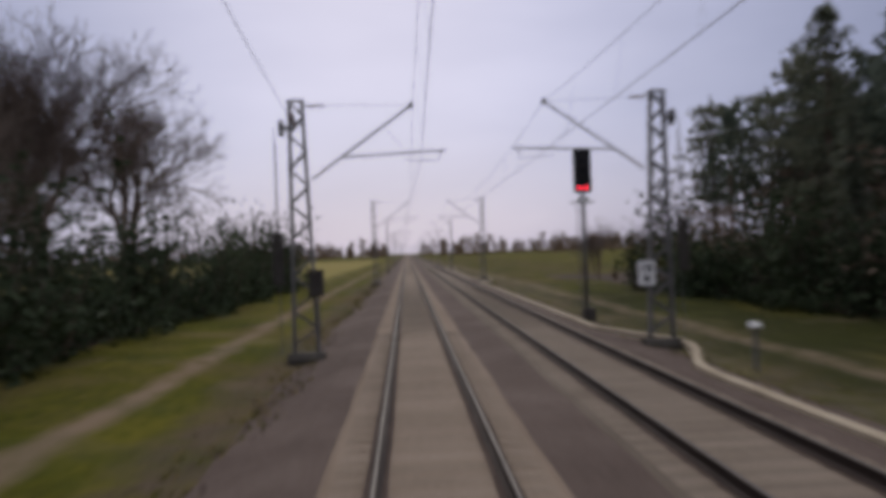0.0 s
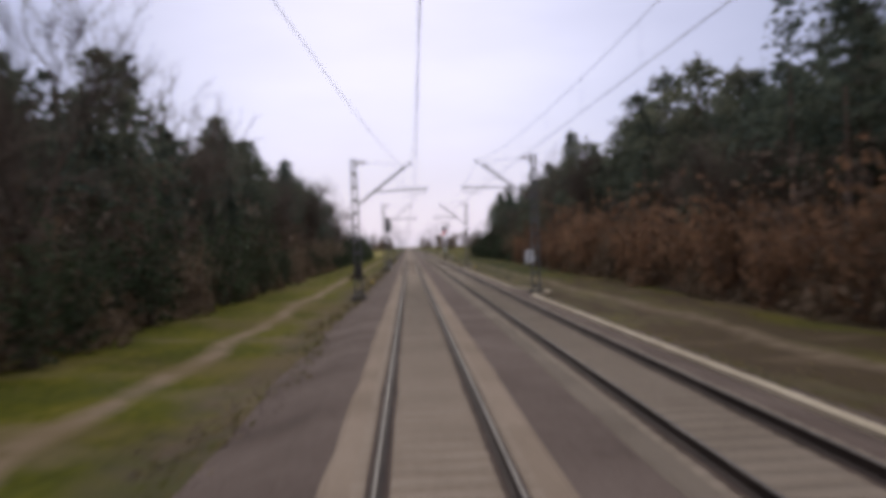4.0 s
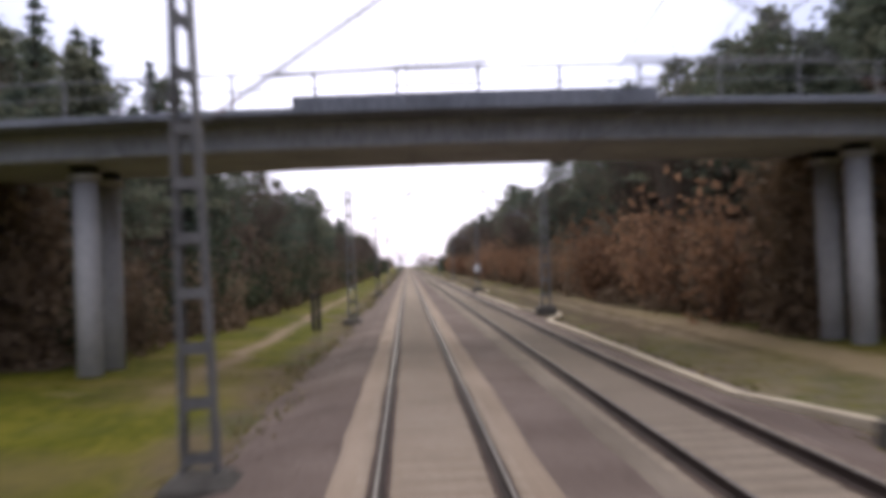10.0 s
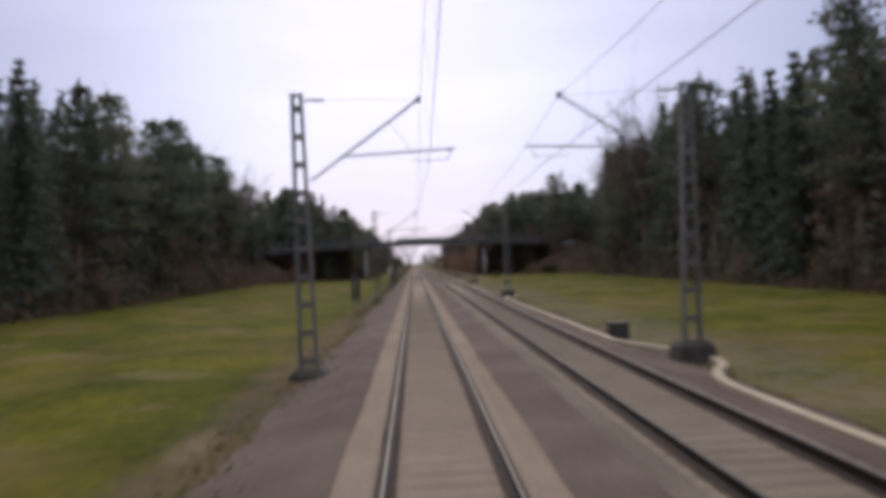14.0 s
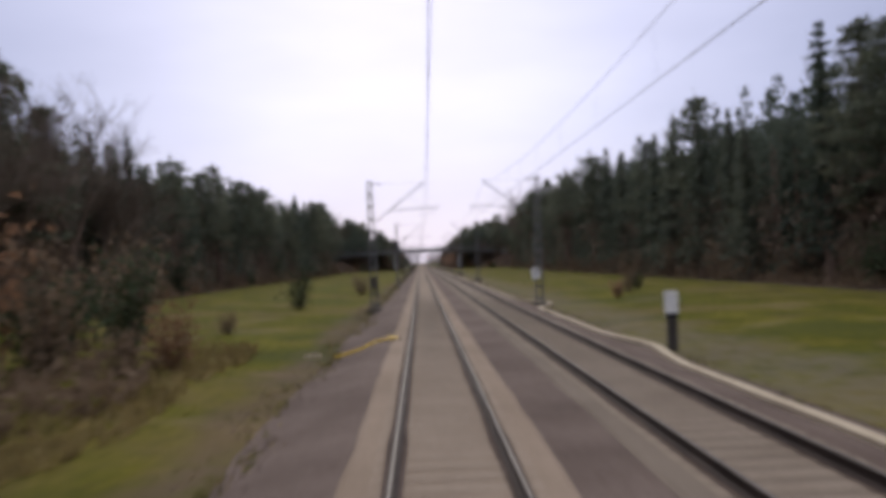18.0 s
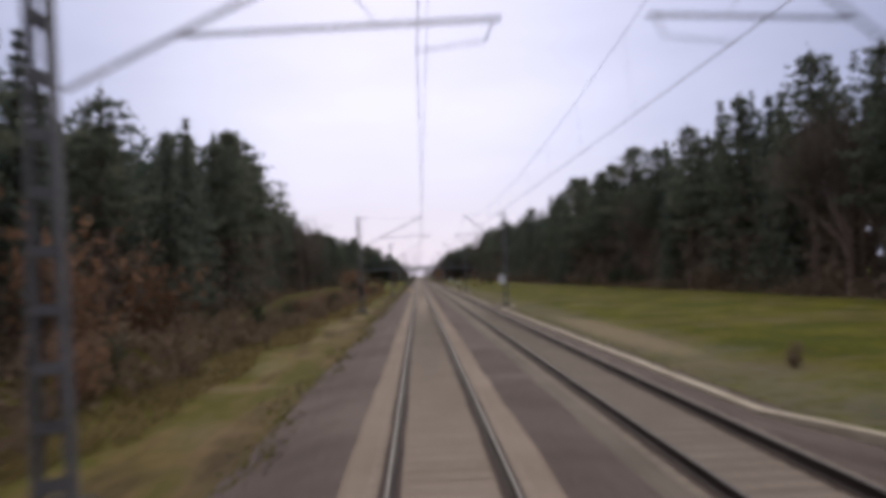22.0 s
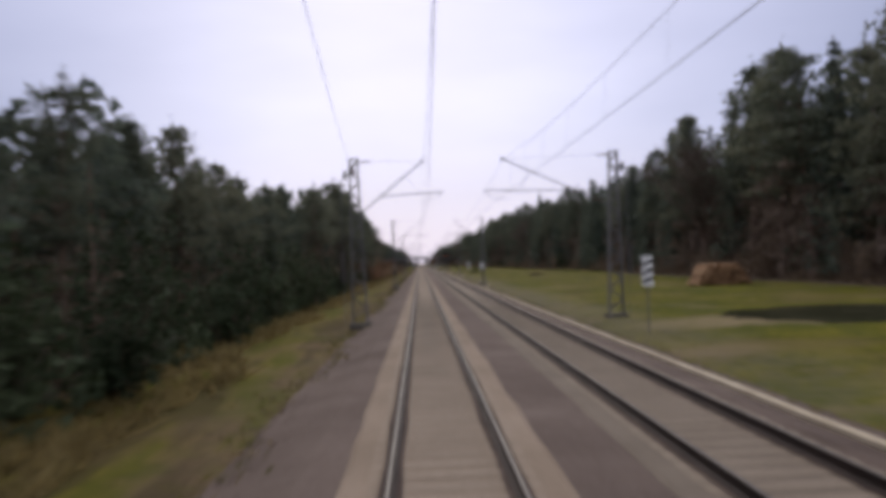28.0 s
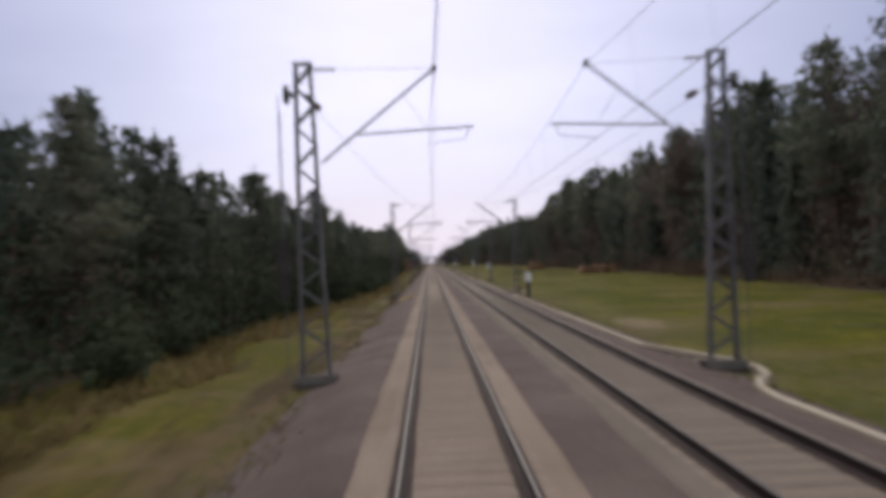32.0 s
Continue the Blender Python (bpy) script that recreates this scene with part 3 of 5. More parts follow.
def cantilever(root, s, mast_at, drop, y, tip_x, suffix=0.0):
    """Strut, tie, registration tube and steady arm of one cantilever at y beside the mast."""
    inner = -s
    tip = Vector((tip_x, y, 7.52 - drop + suffix))
    foot = Vector((mast_at(5.15 - drop * 0.6, inner) + inner * 0.1, y, 5.15 - drop * 0.6))
    d = tip - foot
    i0, i1 = foot + d * 0.05, foot + d * 0.05 + d.normalized() * 0.45
    part("strut_insulator", ribbed(i0, i1, 0.05), INSULATOR, root, "brown ribbed insulator", True)
    part("cantilever_strut", Build().tube(foot, i0, 0.03).tube(i1, tip, 0.034, n=8), TUBE_STEEL, root)
    t0 = Vector((mast_at(7.5 - drop, inner), y, 7.58 - drop))
    t1 = t0 + Vector((inner * 0.62, 0, 0))
    ta = t0 + Vector((inner * 0.1, 0, 0))
    part("tie_insulator", ribbed(ta, t1, 0.055), INSULATOR, root, "brown ribbed insulator", True)
    part("tie_rod", Build().tube(t0, ta, 0.02).tube(t1, tip, 0.006), TUBE_STEEL, root)
    joint = foot + d * 0.30
    joint_end = Vector((-s * 0.95, y, joint.z + 0.12))
    part("registration_tube", Build().tube(joint, joint_end, 0.028, n=8), TUBE_STEEL, root)
    part("support_wire", Build().tube(foot + d * 0.72, joint.lerp(joint_end, 0.62), 0.008, n=4), TUBE_STEEL, root)
    a0, a1 = Vector((-s * 0.85, y, joint_end.z)), Vector((-s * 0.72, y, joint_end.z - 0.3))
    part("steady_arm", Build().tube(a0, a1, 0.012).tube(a1, (s * 0.25, y, 5.56 - drop * 0.45), 0.01), TUBE_STEEL, root)
    part("wire_clamp", Build().box(tip.x - 0.06, tip.x + 0.06, y - 0.09, y + 0.09, tip.z - 0.08, tip.z + 0.08), TUBE_STEEL, root)


def lattice_mast(side, out=0.0, drop=0.0, double=False, anchor=False, block=False):
    """A mast with its cantilever; side -1 stands left of track 1, +1 right of track 2. Built at y = 0, its track's centre at x = 0."""
    root = new("anchor_mast" if anchor else "catenary_mast")
    s, top_z = side, 7.72 - drop
    heavy = 1.45 if anchor else 1.0
    low, high = 0.27 * heavy, 0.15 * heavy

    def at(z, off):
        k = (z - Z_FOOT) / (top_z - Z_FOOT)
        return s * (MAST_X + out + LEAN * (z - Z_FOOT)) + off * (low + (high - low) * k)

    z0 = Z_FOOT + 0.2
    for sgn in (-1, 1):
        b = Build()
        # a rolled channel: web and two flanges in one skin
        ring = ((0.008, 0.12), (-0.075, 0.12), (-0.075, 0.108), (-0.008, 0.108), (-0.008, -0.108), (-0.075, -0.108), (-0.075, -0.12), (0.008, -0.12), (0.008, 0.12))
        b.strip([[(at(z, sgn) + sgn * u, v, z) for u, v in ring] for z in (z0, top_z)])
        part("mast_leg", b, MAST_STEEL, root)
    z, flip = Z_FOOT + 0.5, 1
    while z < top_z - 0.1:
        for dy in (-0.124, 0.124):
            if anchor:
                z1 = min(z + 0.52, top_z)
                part("lacing_bar", slanted(Build(), at(z, -flip), at(z1, flip), 0.045, dy, 0.006, z, z1), MAST_STEEL, root)
            else:
                part("batten_plate", Build().box(at(z, -1), at(z, 1), dy - 0.005, dy + 0.005, z - 0.075, z + 0.075), MAST_STEEL, root)
        flip = -flip
        z += 0.52 if anchor else 0.78
    part("mast_cap", Build().box(at(top_z, -1) - 0.03, at(top_z, 1) + 0.03, -0.15, 0.15, top_z, top_z + 0.04), MAST_STEEL, root)
    cx = s * (MAST_X + out)
    b = Build()
    b.strip([[(cx - w, -d, z), (cx + w, -d, z), (cx + w, d, z), (cx - w, d, z), (cx - w, -d, z)] for w, d, z in ((0.62, 0.5, -1.2), (0.52, 0.45, Z_FOOT + (0.5 if block else 0.14)), (0.36 * heavy, 0.3, Z_FOOT + (0.66 if block else 0.3)), (0.0, 0.0, Z_FOOT + (0.67 if block else 0.31)))])
    part("foundation", b, FOOTING, root)
    if double:
        cantilever(root, s, at, drop, 0.55, s * 0.02)
        cantilever(root, s, at, drop, -0.55, s * 0.45, -0.35)
        for dz in (5.15, 7.4):
            part("cross_bracket", Build().box(at(dz, -s) - 0.06, at(dz, -s) + 0.06, -0.62, 0.62, dz - 0.05, dz + 0.05), MAST_STEEL, root)
    else:
        cantilever(root, s, at, drop, 0.0, s * 0.02)
    if anchor:
        ox = at(6.9, s) + s * 0.22
        part("tension_wheel", Build().tube((ox - 0.05, 0, 6.95 - drop), (ox + 0.05, 0, 6.95 - drop), 0.25, n=16), DARK_BOX, root, "dark grooved tension wheel")
        part("wheel_bracket", Build().box(min(ox, at(6.9, s)), max(ox, at(6.9, s)), -0.1, 0.1, 6.9 - drop, 7.0 - drop), MAST_STEEL, root)
        wx = ox + s * 0.22
        part("weight_rope", Build().tube((wx, 0, 6.95 - drop), (wx, 0, 3.3), 0.014, n=4), WIRE, root)
        for k in range(9):
            part("tension_weight", Build().tube((wx, 0, 1.7 + 0.17 * k), (wx, 0, 1.7 + 0.17 * k + 0.155), 0.17, n=12), DARK_BOX, root, "dark round counterweight")
        part("guide_rod", Build().tube((wx, 0.2, -0.4), (wx, 0.2, 6.6 - drop), 0.015, n=5), TUBE_STEEL, root)
    label = "heavy laced steel anchor mast with tension wheel and counterweights" if anchor else ("grey steel mast with two cantilever arms" if double else "grey steel batten mast with an insulated cantilever arm")
    return tagged(root, label, "mast", "overhead line masts")


FOOTING = noisy("dark_mossy_footing", ((0.04, 0.036, 0.03), (0.07, 0.064, 0.055), (0.11, 0.10, 0.085)), (1.5, 10), 0.95, bump=0.3)
made_masts = {}
for side, track in ((-1, 0.0), (1, TRACK_2)):
    for t in MASTS:
        key = (side, SET_OUT.get(t, 0.0) if side < 0 else SET_OUT_RIGHT.get(t, 0.0), DROP.get(t, 0.0), t in DOUBLES, t in ANCHORS, side > 0 and 7 < t < 15.5)
        m = Matrix.Translation((track, -UNIT * t - (RIGHT_SHIFT.get(t, 0.0) if side > 0 else 0.0), 0))
        if key in made_masts:
            copy_thing(made_masts[key], m)
        else:
            made_masts[key] = lattice_mast(*key)
            made_masts[key].matrix_basis = m


def line_points(a, c, low, n):
    """A hanging wire from a to c, low metres below its ends in the middle."""
    return [a.lerp(c, k / n) - Vector((0, 0, 4 * low * (k / n) * (1 - k / n))) for k in range(n + 1)]


def wire_build(pts, r):
    """One unbroken square-section wire through pts."""
    b = Build()
    return b.strip([[(p.x - r, p.y, p.z - r), (p.x + r, p.y, p.z - r), (p.x + r, p.y, p.z + r), (p.x - r, p.y, p.z + r), (p.x - r, p.y, p.z - r)] for p in pts])


BRIDGE_Y = -338.5
# contact and messenger wires with droppers, span by span
for track, side in ((0.0, -1), (TRACK_2, 1)):
    for i in range(len(MASTS) - 1):
        ta, tb_ = MASTS[i], MASTS[i + 1]
        y0, y1 = -UNIT * ta, -UNIT * tb_
        d0, d1 = DROP.get(ta, 0.0), DROP.get(tb_, 0.0)
        s0, s1 = (0.22, -0.22) if i % 2 else (-0.22, 0.22)
        span = tagged(new("overhead_line"), "thin dark catenary wire with droppers and contact wire", "overhead wire", "overhead lines")
        n = 12 if y0 < 300 else 4
        low = (abs(y1 - y0) / 60) ** 2 * 1.05
        pts = line_points(Vector((track + 0.02, y0, 7.52 - d0)), Vector((track + 0.02, y1, 7.52 - d1)), low, n)
        if y1 < BRIDGE_Y + 4 < y0:
            # pressed down to pass under the deck
            for p in pts[1:-1]:
                p.z = min(p.z, 5.32 + max(0, abs(p.y - BRIDGE_Y - 3.7) - 5) * 0.16)
        part("messenger_wire", wire_build(pts, 0.0045), WIRE, span)
        ca, cb = Vector((track - side * s0, y0, 5.55 - d0 * 0.45)), Vector((track - side * s1, y1, 5.55 - d1 * 0.45))
        part("contact_wire", wire_build([ca, cb], 0.006), WIRE, span)
        if y0 < 90:
            for k in range(1, n):
                q = ca.lerp(cb, k / n)
                if pts[k].z - q.z > 0.25:
                    part("dropper", Build().tube(pts[k], q, 0.0025, n=3, caps=False), WIRE, span)
    # the overlapping line, anchored at both ends
    for chain in ((-0.72, 0.85, 2.55, 4.3), (26.8, 28.4, 29.87, 31.37)):
        for j in range(3):
            if side > 0 and (chain[0] < 0 or j == 0):
                continue
            ta, tb_ = chain[j], chain[j + 1]
            ends = []
            for t, is_end in ((ta, j == 0), (tb_, j == 2)):
                x = track + side * (MAST_X + 0.1 if is_end else 0.45)
                ends.append(Vector((x, -UNIT * t - (0 if is_end else 0.55), (6.95 if is_end else 7.17) - DROP.get(t, 0.0))))
            span = tagged(new("anchored_line"), "second catenary wire running to its anchor mast", "overhead wire", "anchored lines")
            part("messenger_wire", wire_build(line_points(ends[0], ends[1], 0.7, 10), 0.005), WIRE, span)
            for (e, is_end), o in (((ends[0], j == 0), ends[1]), ((ends[1], j == 2), ends[0])):
                if is_end:
                    u = (o - e).normalized()
                    part("anchor_insulator", ribbed(e + u * 1.6, e + u * 2.2, 0.1), INSULATOR, span, "brown ribbed insulator", True)
                    part("end_insulator", ribbed(e + u * 0.3, e + u * 0.8, 0.075), INSULATOR, span, "brown ribbed insulator", True)

# ---- cable trough beside track 2, stepping out round each mast ----
rng_trough = np.random.default_rng(3)
tb = Build()
for i in range(8, len(MAST_Y)):
    y1, y0 = MAST_Y[i - 1], MAST_Y[i]
    k = rng_trough.uniform(0.75, 1.15)
    line = [(6.25, y0 + 5.0), (6.25, y1 - 6.5 * k), (6.45, y1 - 5.0 * k), (6.85, y1 - 3.7 * k), (7.4, y1 - 2.3), (7.72, y1 - 0.9), (7.76, y1 + 0.8), (7.2, y1 + 2.4), (6.25, y1 + 5.4)]
    if MASTS[i - 1] in (26.8, 28.4):
        line = [(6.25, y0 + 5.0), (6.25, y1 + 5.4)]
    secs = []
    for (xa, ya), (xb, yb) in zip(line, line[1:]):
        k = max(1, int(abs(yb - ya) / 1.5))
        for j in range(k):
            x, y = xa + (xb - xa) * j / k, ya + (yb - ya) * j / k
            w = 0.06 * noise.noise((y * 0.3, 1, 0))
            half = 0.125 if y > -880 else 0.095
            z = -0.33 - 0.06 * max(0.0, min(1.0, (x - 6.1) / 1.5)) + 0.025 * noise.noise((y * 0.21, 4, 0))
            x += 0.1 + 0.6 * max(0.0, 1 - abs(y + 624.0) / 4.5)
            secs.append([(x - half + w, y, -0.8), (x - half + w, y, z), (x + half + w, y, z), (x + half + w, y, -0.8)])
    x, y = line[-1]
    secs.append([(x - 0.12, y, -0.8), (x - 0.12, y, -0.33), (x + 0.12, y, -0.33), (x + 0.12, y, -0.8)])
    tb.strip(secs)
tagged(part("cable_trough", tb, TROUGH), "pale concrete cable trough in the trackside gravel", "cable trough", kind="structure")

# ---- sleepers ----
SLEEPER_Y0 = -60.0
sl = Build()
prof = [(-1.3, -0.24), (-1.28, -0.185), (-0.95, -0.172), (-0.5, -0.188), (0.5, -0.188), (0.95, -0.172), (1.28, -0.185), (1.3, -0.24)]
sl.strip([[(x, -0.145, -0.3) for x, z in prof], [(x, -0.125, z) for x, z in prof], [(x, 0.125, z) for x, z in prof], [(x, 0.145, -0.3) for x, z in prof]])
sleeper_mesh = sl.mesh("sleeper", CONCRETE)
tracks = {}
for name, track in (("near", 0.0), ("far", TRACK_2)):
    root = tagged(new("railway_track"), "concrete sleepers in brown ballast carrying two rails", "railway track", "tracks", "structure")
    tracks[name] = root
    simple = Build().strip([[(-1.3, -0.14, -0.21), (-0.8, -0.14, -0.176), (0.8, -0.14, -0.176), (1.3, -0.14, -0.21)], [(-1.3, 0.14, -0.21), (-0.8, 0.14, -0.176), (0.8, 0.14, -0.176), (1.3, 0.14, -0.21)]])
    base_v, base_f = np.array(simple.v), simple.f
    rest = Build()
    n = 0
    y = Y_END
    while y < 240:
        if SLEEPER_Y0 < y < SLEEPER_Y0 + 90:
            ob = new("sleeper", sleeper_mesh)
            ob.parent, ob.location = root, (track, y, 0)
        else:
            o = len(rest.v)
            rest.v += (base_v + (track, y, 0)).tolist()
            rest.f += [tuple(i + o for i in f) for f in base_f]
        y += 0.6
    tagged(part("sleepers", rest, CONCRETE, root), kind="stuff")

# ---- overbridge ----
BRIDGE_CONCRETE = noisy("grey_bridge_concrete", ((0.24, 0.24, 0.242), (0.35, 0.35, 0.354), (0.44, 0.44, 0.444)), (0.5, 7), 0.9, bump=0.15, stretch=(1, 1, 0.4))
DARK_CONCRETE = noisy("sooty_deck_concrete", ((0.105, 0.112, 0.125), (0.162, 0.171, 0.192), (0.23, 0.242, 0.268)), (0.6, 8), 0.9, bump=0.15, stretch=(1, 1, 0.3))
PIER_CONCRETE = noisy("pale_pier_concrete", ((0.3, 0.29, 0.275), (0.4, 0.388, 0.37), (0.48, 0.465, 0.445)), (0.6, 8), 0.9, bump=0.15, stretch=(1, 1, 0.4))
bridge = tagged(new("road_bridge"), "grey concrete road bridge on round piers across the line", "bridge")
BW = 7.6


def deck_z(x):
    return 5.64 - 0.0011 * (x - 1) ** 2


def deck_strip(profile, x0=-30.0, x1=29.0, n=25):
    b = Build()
    return b.strip([[(x, BRIDGE_Y + y, deck_z(x) + z) for y, z in profile] for x in np.linspace(x0, x1, n)])


part("girder", deck_strip([(1.15, 0.95), (1.1, 0.28), (1.16, 0.22), (BW - 1.16, 0.22), (BW - 1.1, 0.28), (BW - 1.15, 0.95)]), BRIDGE_CONCRETE, bridge)
part("deck_slab", deck_strip([(1.3, 0.93), (0.05, 1.0), (0.0, 1.02), (0.0, 1.17), (0.05, 1.2), (0.4, 1.2), (0.42, 1.1), (BW - 0.42, 1.1), (BW - 0.4, 1.2), (BW, 1.2), (BW, 1.02), (BW - 1.3, 0.93), (1.3, 0.93)]), DARK_CONCRETE, bridge, "dark weathered deck edge")
for y in (0.02, BW - 0.02):
    part("shield_panel", deck_strip([(y - 0.025, 1.05), (y - 0.025, 1.48), (y + 0.025, 1.48), (y + 0.025, 1.05)], -3.2, 6.6, 5), DARK_CONCRETE, bridge, "solid grey shield above the wires")
    for z, r in ((1.7, 0.016), (2.14, 0.022)):
        rail_pts = [Vector((x, BRIDGE_Y + y + 0.12 * (1 if y < 1 else -1), deck_z(x) + z)) for x in np.linspace(-29.5, 28.5, 13)]
        part("hand_rail", Build().strip([[(p.x, p.y - r, p.z - r), (p.x, p.y + r, p.z - r), (p.x, p.y + r, p.z + r), (p.x, p.y - r, p.z + r), (p.x, p.y - r, p.z - r)] for p in rail_pts]), TUBE_STEEL, bridge)
    for x in np.arange(-29, 28.6, 2.2):
        part("rail_post", Build().box(x - 0.03, x + 0.03, BRIDGE_Y + y + (0.09 if y < 1 else -0.15), BRIDGE_Y + y + (0.15 if y < 1 else -0.09), deck_z(x) + 1.15, deck_z(x) + 2.16), TUBE_STEEL, bridge)
for x in (-9.6, 13.4):
    for dy in (2.6, 4.6):
        pier = part("pier", Build().tube((x, BRIDGE_Y + dy, -1.0), (x, BRIDGE_Y + dy, deck_z(x) - 0.2), 0.37, n=20), PIER_CONCRETE, bridge, "round pale concrete pier", True)
        part("pier_cap", Build().tube((x, BRIDGE_Y + dy, deck_z(x) - 0.2), (x, BRIDGE_Y + dy, deck_z(x) - 0.02), 0.47, n=20), PIER_CONCRETE, pier)
        part("bearing", Build().box(x - 0.3, x + 0.3, BRIDGE_Y + dy - 0.3, BRIDGE_Y + dy + 0.3, deck_z(x) - 0.02, deck_z(x) + 0.23), BLACK, pier, "dark bearing block")
for s, x in ((-1, -29.6), (1, 28.6)):
    part("abutment", Build().box(min(x, x + s * 2), max(x, x + s * 2), BRIDGE_Y - 0.1, BRIDGE_Y + BW + 0.1, -1.0, deck_z(x) + 1.0), BRIDGE_CONCRETE, bridge)

for s, x in ((-1, -29.4), (1, 28.4)):
    eb = Build()
    secs = []
    for far, h in ((-9.0, 0.0), (-4.5, 2.3), (0.6, 5.0), (8, 6.4), (60, 6.4), (110, 4.0), (200, -1.0)):
        xx = x + s * far
        yc = BRIDGE_Y + BW / 2
        secs.append([(xx, yc - 5 - h * 1.7, -1.0), (xx, yc - 4.8, h - 0.4), (xx, yc + 4.8, h - 0.4), (xx, yc + 5 + h * 1.7, -1.0)])
    tagged(part("road_embankment", eb.strip(secs), LITTER), "earth embankment carrying the road up to the bridge", "embankment", kind="structure")

DRY_GRASS = noisy("dry_grass", ((0.10, 0.075, 0.03), (0.19, 0.145, 0.06), (0.28, 0.22, 0.1)), (0.3, 4), 0.95)

# ---- woods ----
def cloud(name, centres, sizes, mat, rng, flat=0.0, long=1.6, dead=0):
    """One mesh of many small leaf-like triangles; the last ones, dead in number, are brown twigs."""
    n = len(centres)
    a = rng.normal(size=(n, 3))
    a /= np.linalg.norm(a, axis=1)[:, None]
    c = rng.normal(size=(n, 3))
    c[:, 2] *= 1 - flat
    c -= a * (a * c).sum(1)[:, None]
    c /= np.linalg.norm(c, axis=1)[:, None] + 1e-9
    s = np.asarray(sizes)[:, None]
    tri = np.stack([centres - a * s * 0.5, centres + a * s * 0.5, centres + c * s * long], 1).reshape(-1, 3)
    me = bpy.data.meshes.new(name)
    me.vertices.add(3 * n)
    me.vertices.foreach_set("co", tri.astype(np.float32).ravel())
    me.loops.add(3 * n)
    me.loops.foreach_set("vertex_index", np.arange(3 * n, dtype=np.int32))
    me.polygons.add(n)
    me.polygons.foreach_set("loop_start", np.arange(0, 3 * n, 3, dtype=np.int32))
    me.materials.append(mat)
    if dead:
        me.materials.append(DEAD_TWIG)
        me.polygons.foreach_set("material_index", np.where(np.arange(n) < n - dead, 0, 1).astype(np.int32))
    me.update(calc_edges=True)
    return me


def trunk_build(rng, h, r, lean=0.3, n=6, seg=5):
    b = Build()
    p, pts = Vector((0, 0, -0.3)), []
    for k in range(seg + 1):
        pts.append(p.copy())
        p = p + Vector((rng.normal() * lean * 0.3, rng.normal() * lean * 0.3, (h + 0.3) / seg))
    for k in range(seg):
        r0, r1 = r * (1 - 0.92 * k / seg), r * (1 - 0.92 * (k + 1) / seg)
        b.tube(pts[k], pts[k + 1], r0 * (1.5 if k == 0 else 1), r1, n, caps=False)
    return b, pts


def on_trunk(pts, u):
    k = min(int(u * (len(pts) - 1)), len(pts) - 2)
    return pts[k].lerp(pts[k + 1], u * (len(pts) - 1) - k)


def pine(rng, h, spread=2.2, low=0.42):
    """A pine: whorls of upswept boughs that carry flat pads of needles, dead stubs below."""
    b, pts = trunk_build(rng, h, 0.022 * h * 0.7 + 0.06)
    cs, ss = [], []
    u = low
    while u < 0.975:
        v = (u - low) / (1 - low)
        shape = (1.0 - v) ** 0.62 * (0.55 + 0.45 * min(1, v * 4)) + 0.03
        a = on_trunk(pts, u)
        turn = rng.uniform(0, 2 * math.pi)
        for j in range(5):
            w = turn + 2 * math.pi * (j + rng.uniform(-0.3, 0.3)) / 5
            if rng.uniform() < 0.12:
                continue
            length = spread * shape * rng.uniform(0.55, 1.2) + 0.14
            e = a + Vector((math.cos(w) * length, math.sin(w) * length, length * rng.uniform(0.0, 0.32)))
            b.tube(a, e, 0.035, 0.012, 3, caps=False)
            for k in range(max(2, int(length * 1.7))):
                c = a.lerp(e, rng.uniform(0.25, 1.05))
                m = 16
                wide = 0.14 + 0.18 * length
                cs.append(np.array(c) + np.clip(rng.normal(size=(m, 3)), -1.7, 1.7) * (wide, wide, 0.17))
                ss.append(rng.uniform(0.15, 0.33, m))
        q = 5
        cs.append(np.array(a) + rng.normal(size=(q, 3)) * (0.25 - 0.17 * v, 0.25 - 0.17 * v, 0.3))
        ss.append(rng.uniform(0.35, 0.6, q) * (1 - 0.72 * v))
        u += rng.uniform(0.75, 1.05) / h * (1.15 - 0.5 * v)
    top = on_trunk(pts, 0.985)
    cs.append(np.array(top) + rng.normal(size=(16, 3)) * (0.1, 0.1, 0.28))
    ss.append(rng.uniform(0.15, 0.28, 16))
    k, dc = 0.06, []
    while k < low + 0.1:
        a, w = on_trunk(pts, k), rng.uniform(0, 2 * math.pi)
        r = rng.uniform(0.7, 2.6) * spread / 3.6
        e = a + Vector((math.cos(w) * r, math.sin(w) * r, rng.uniform(-0.35, 0.25)))
        b.tube(a, e, 0.022, 0.006, 3, caps=False)
        dc.append(np.array(a) + (np.array(e) - np.array(a)) * rng.uniform(0.25, 1.1, 13)[:, None] + rng.normal(size=(13, 3)) * (0.22, 0.22, 0.16))
        k += 0.012
    dc = np.concatenate(dc)
    return b.mesh("trunk", BARK), cloud("crown", np.concatenate(cs + [dc]), np.concatenate(ss + [rng.uniform(0.14, 0.36, len(dc))]), NEEDLE, rng, 0.5, dead=len(dc))


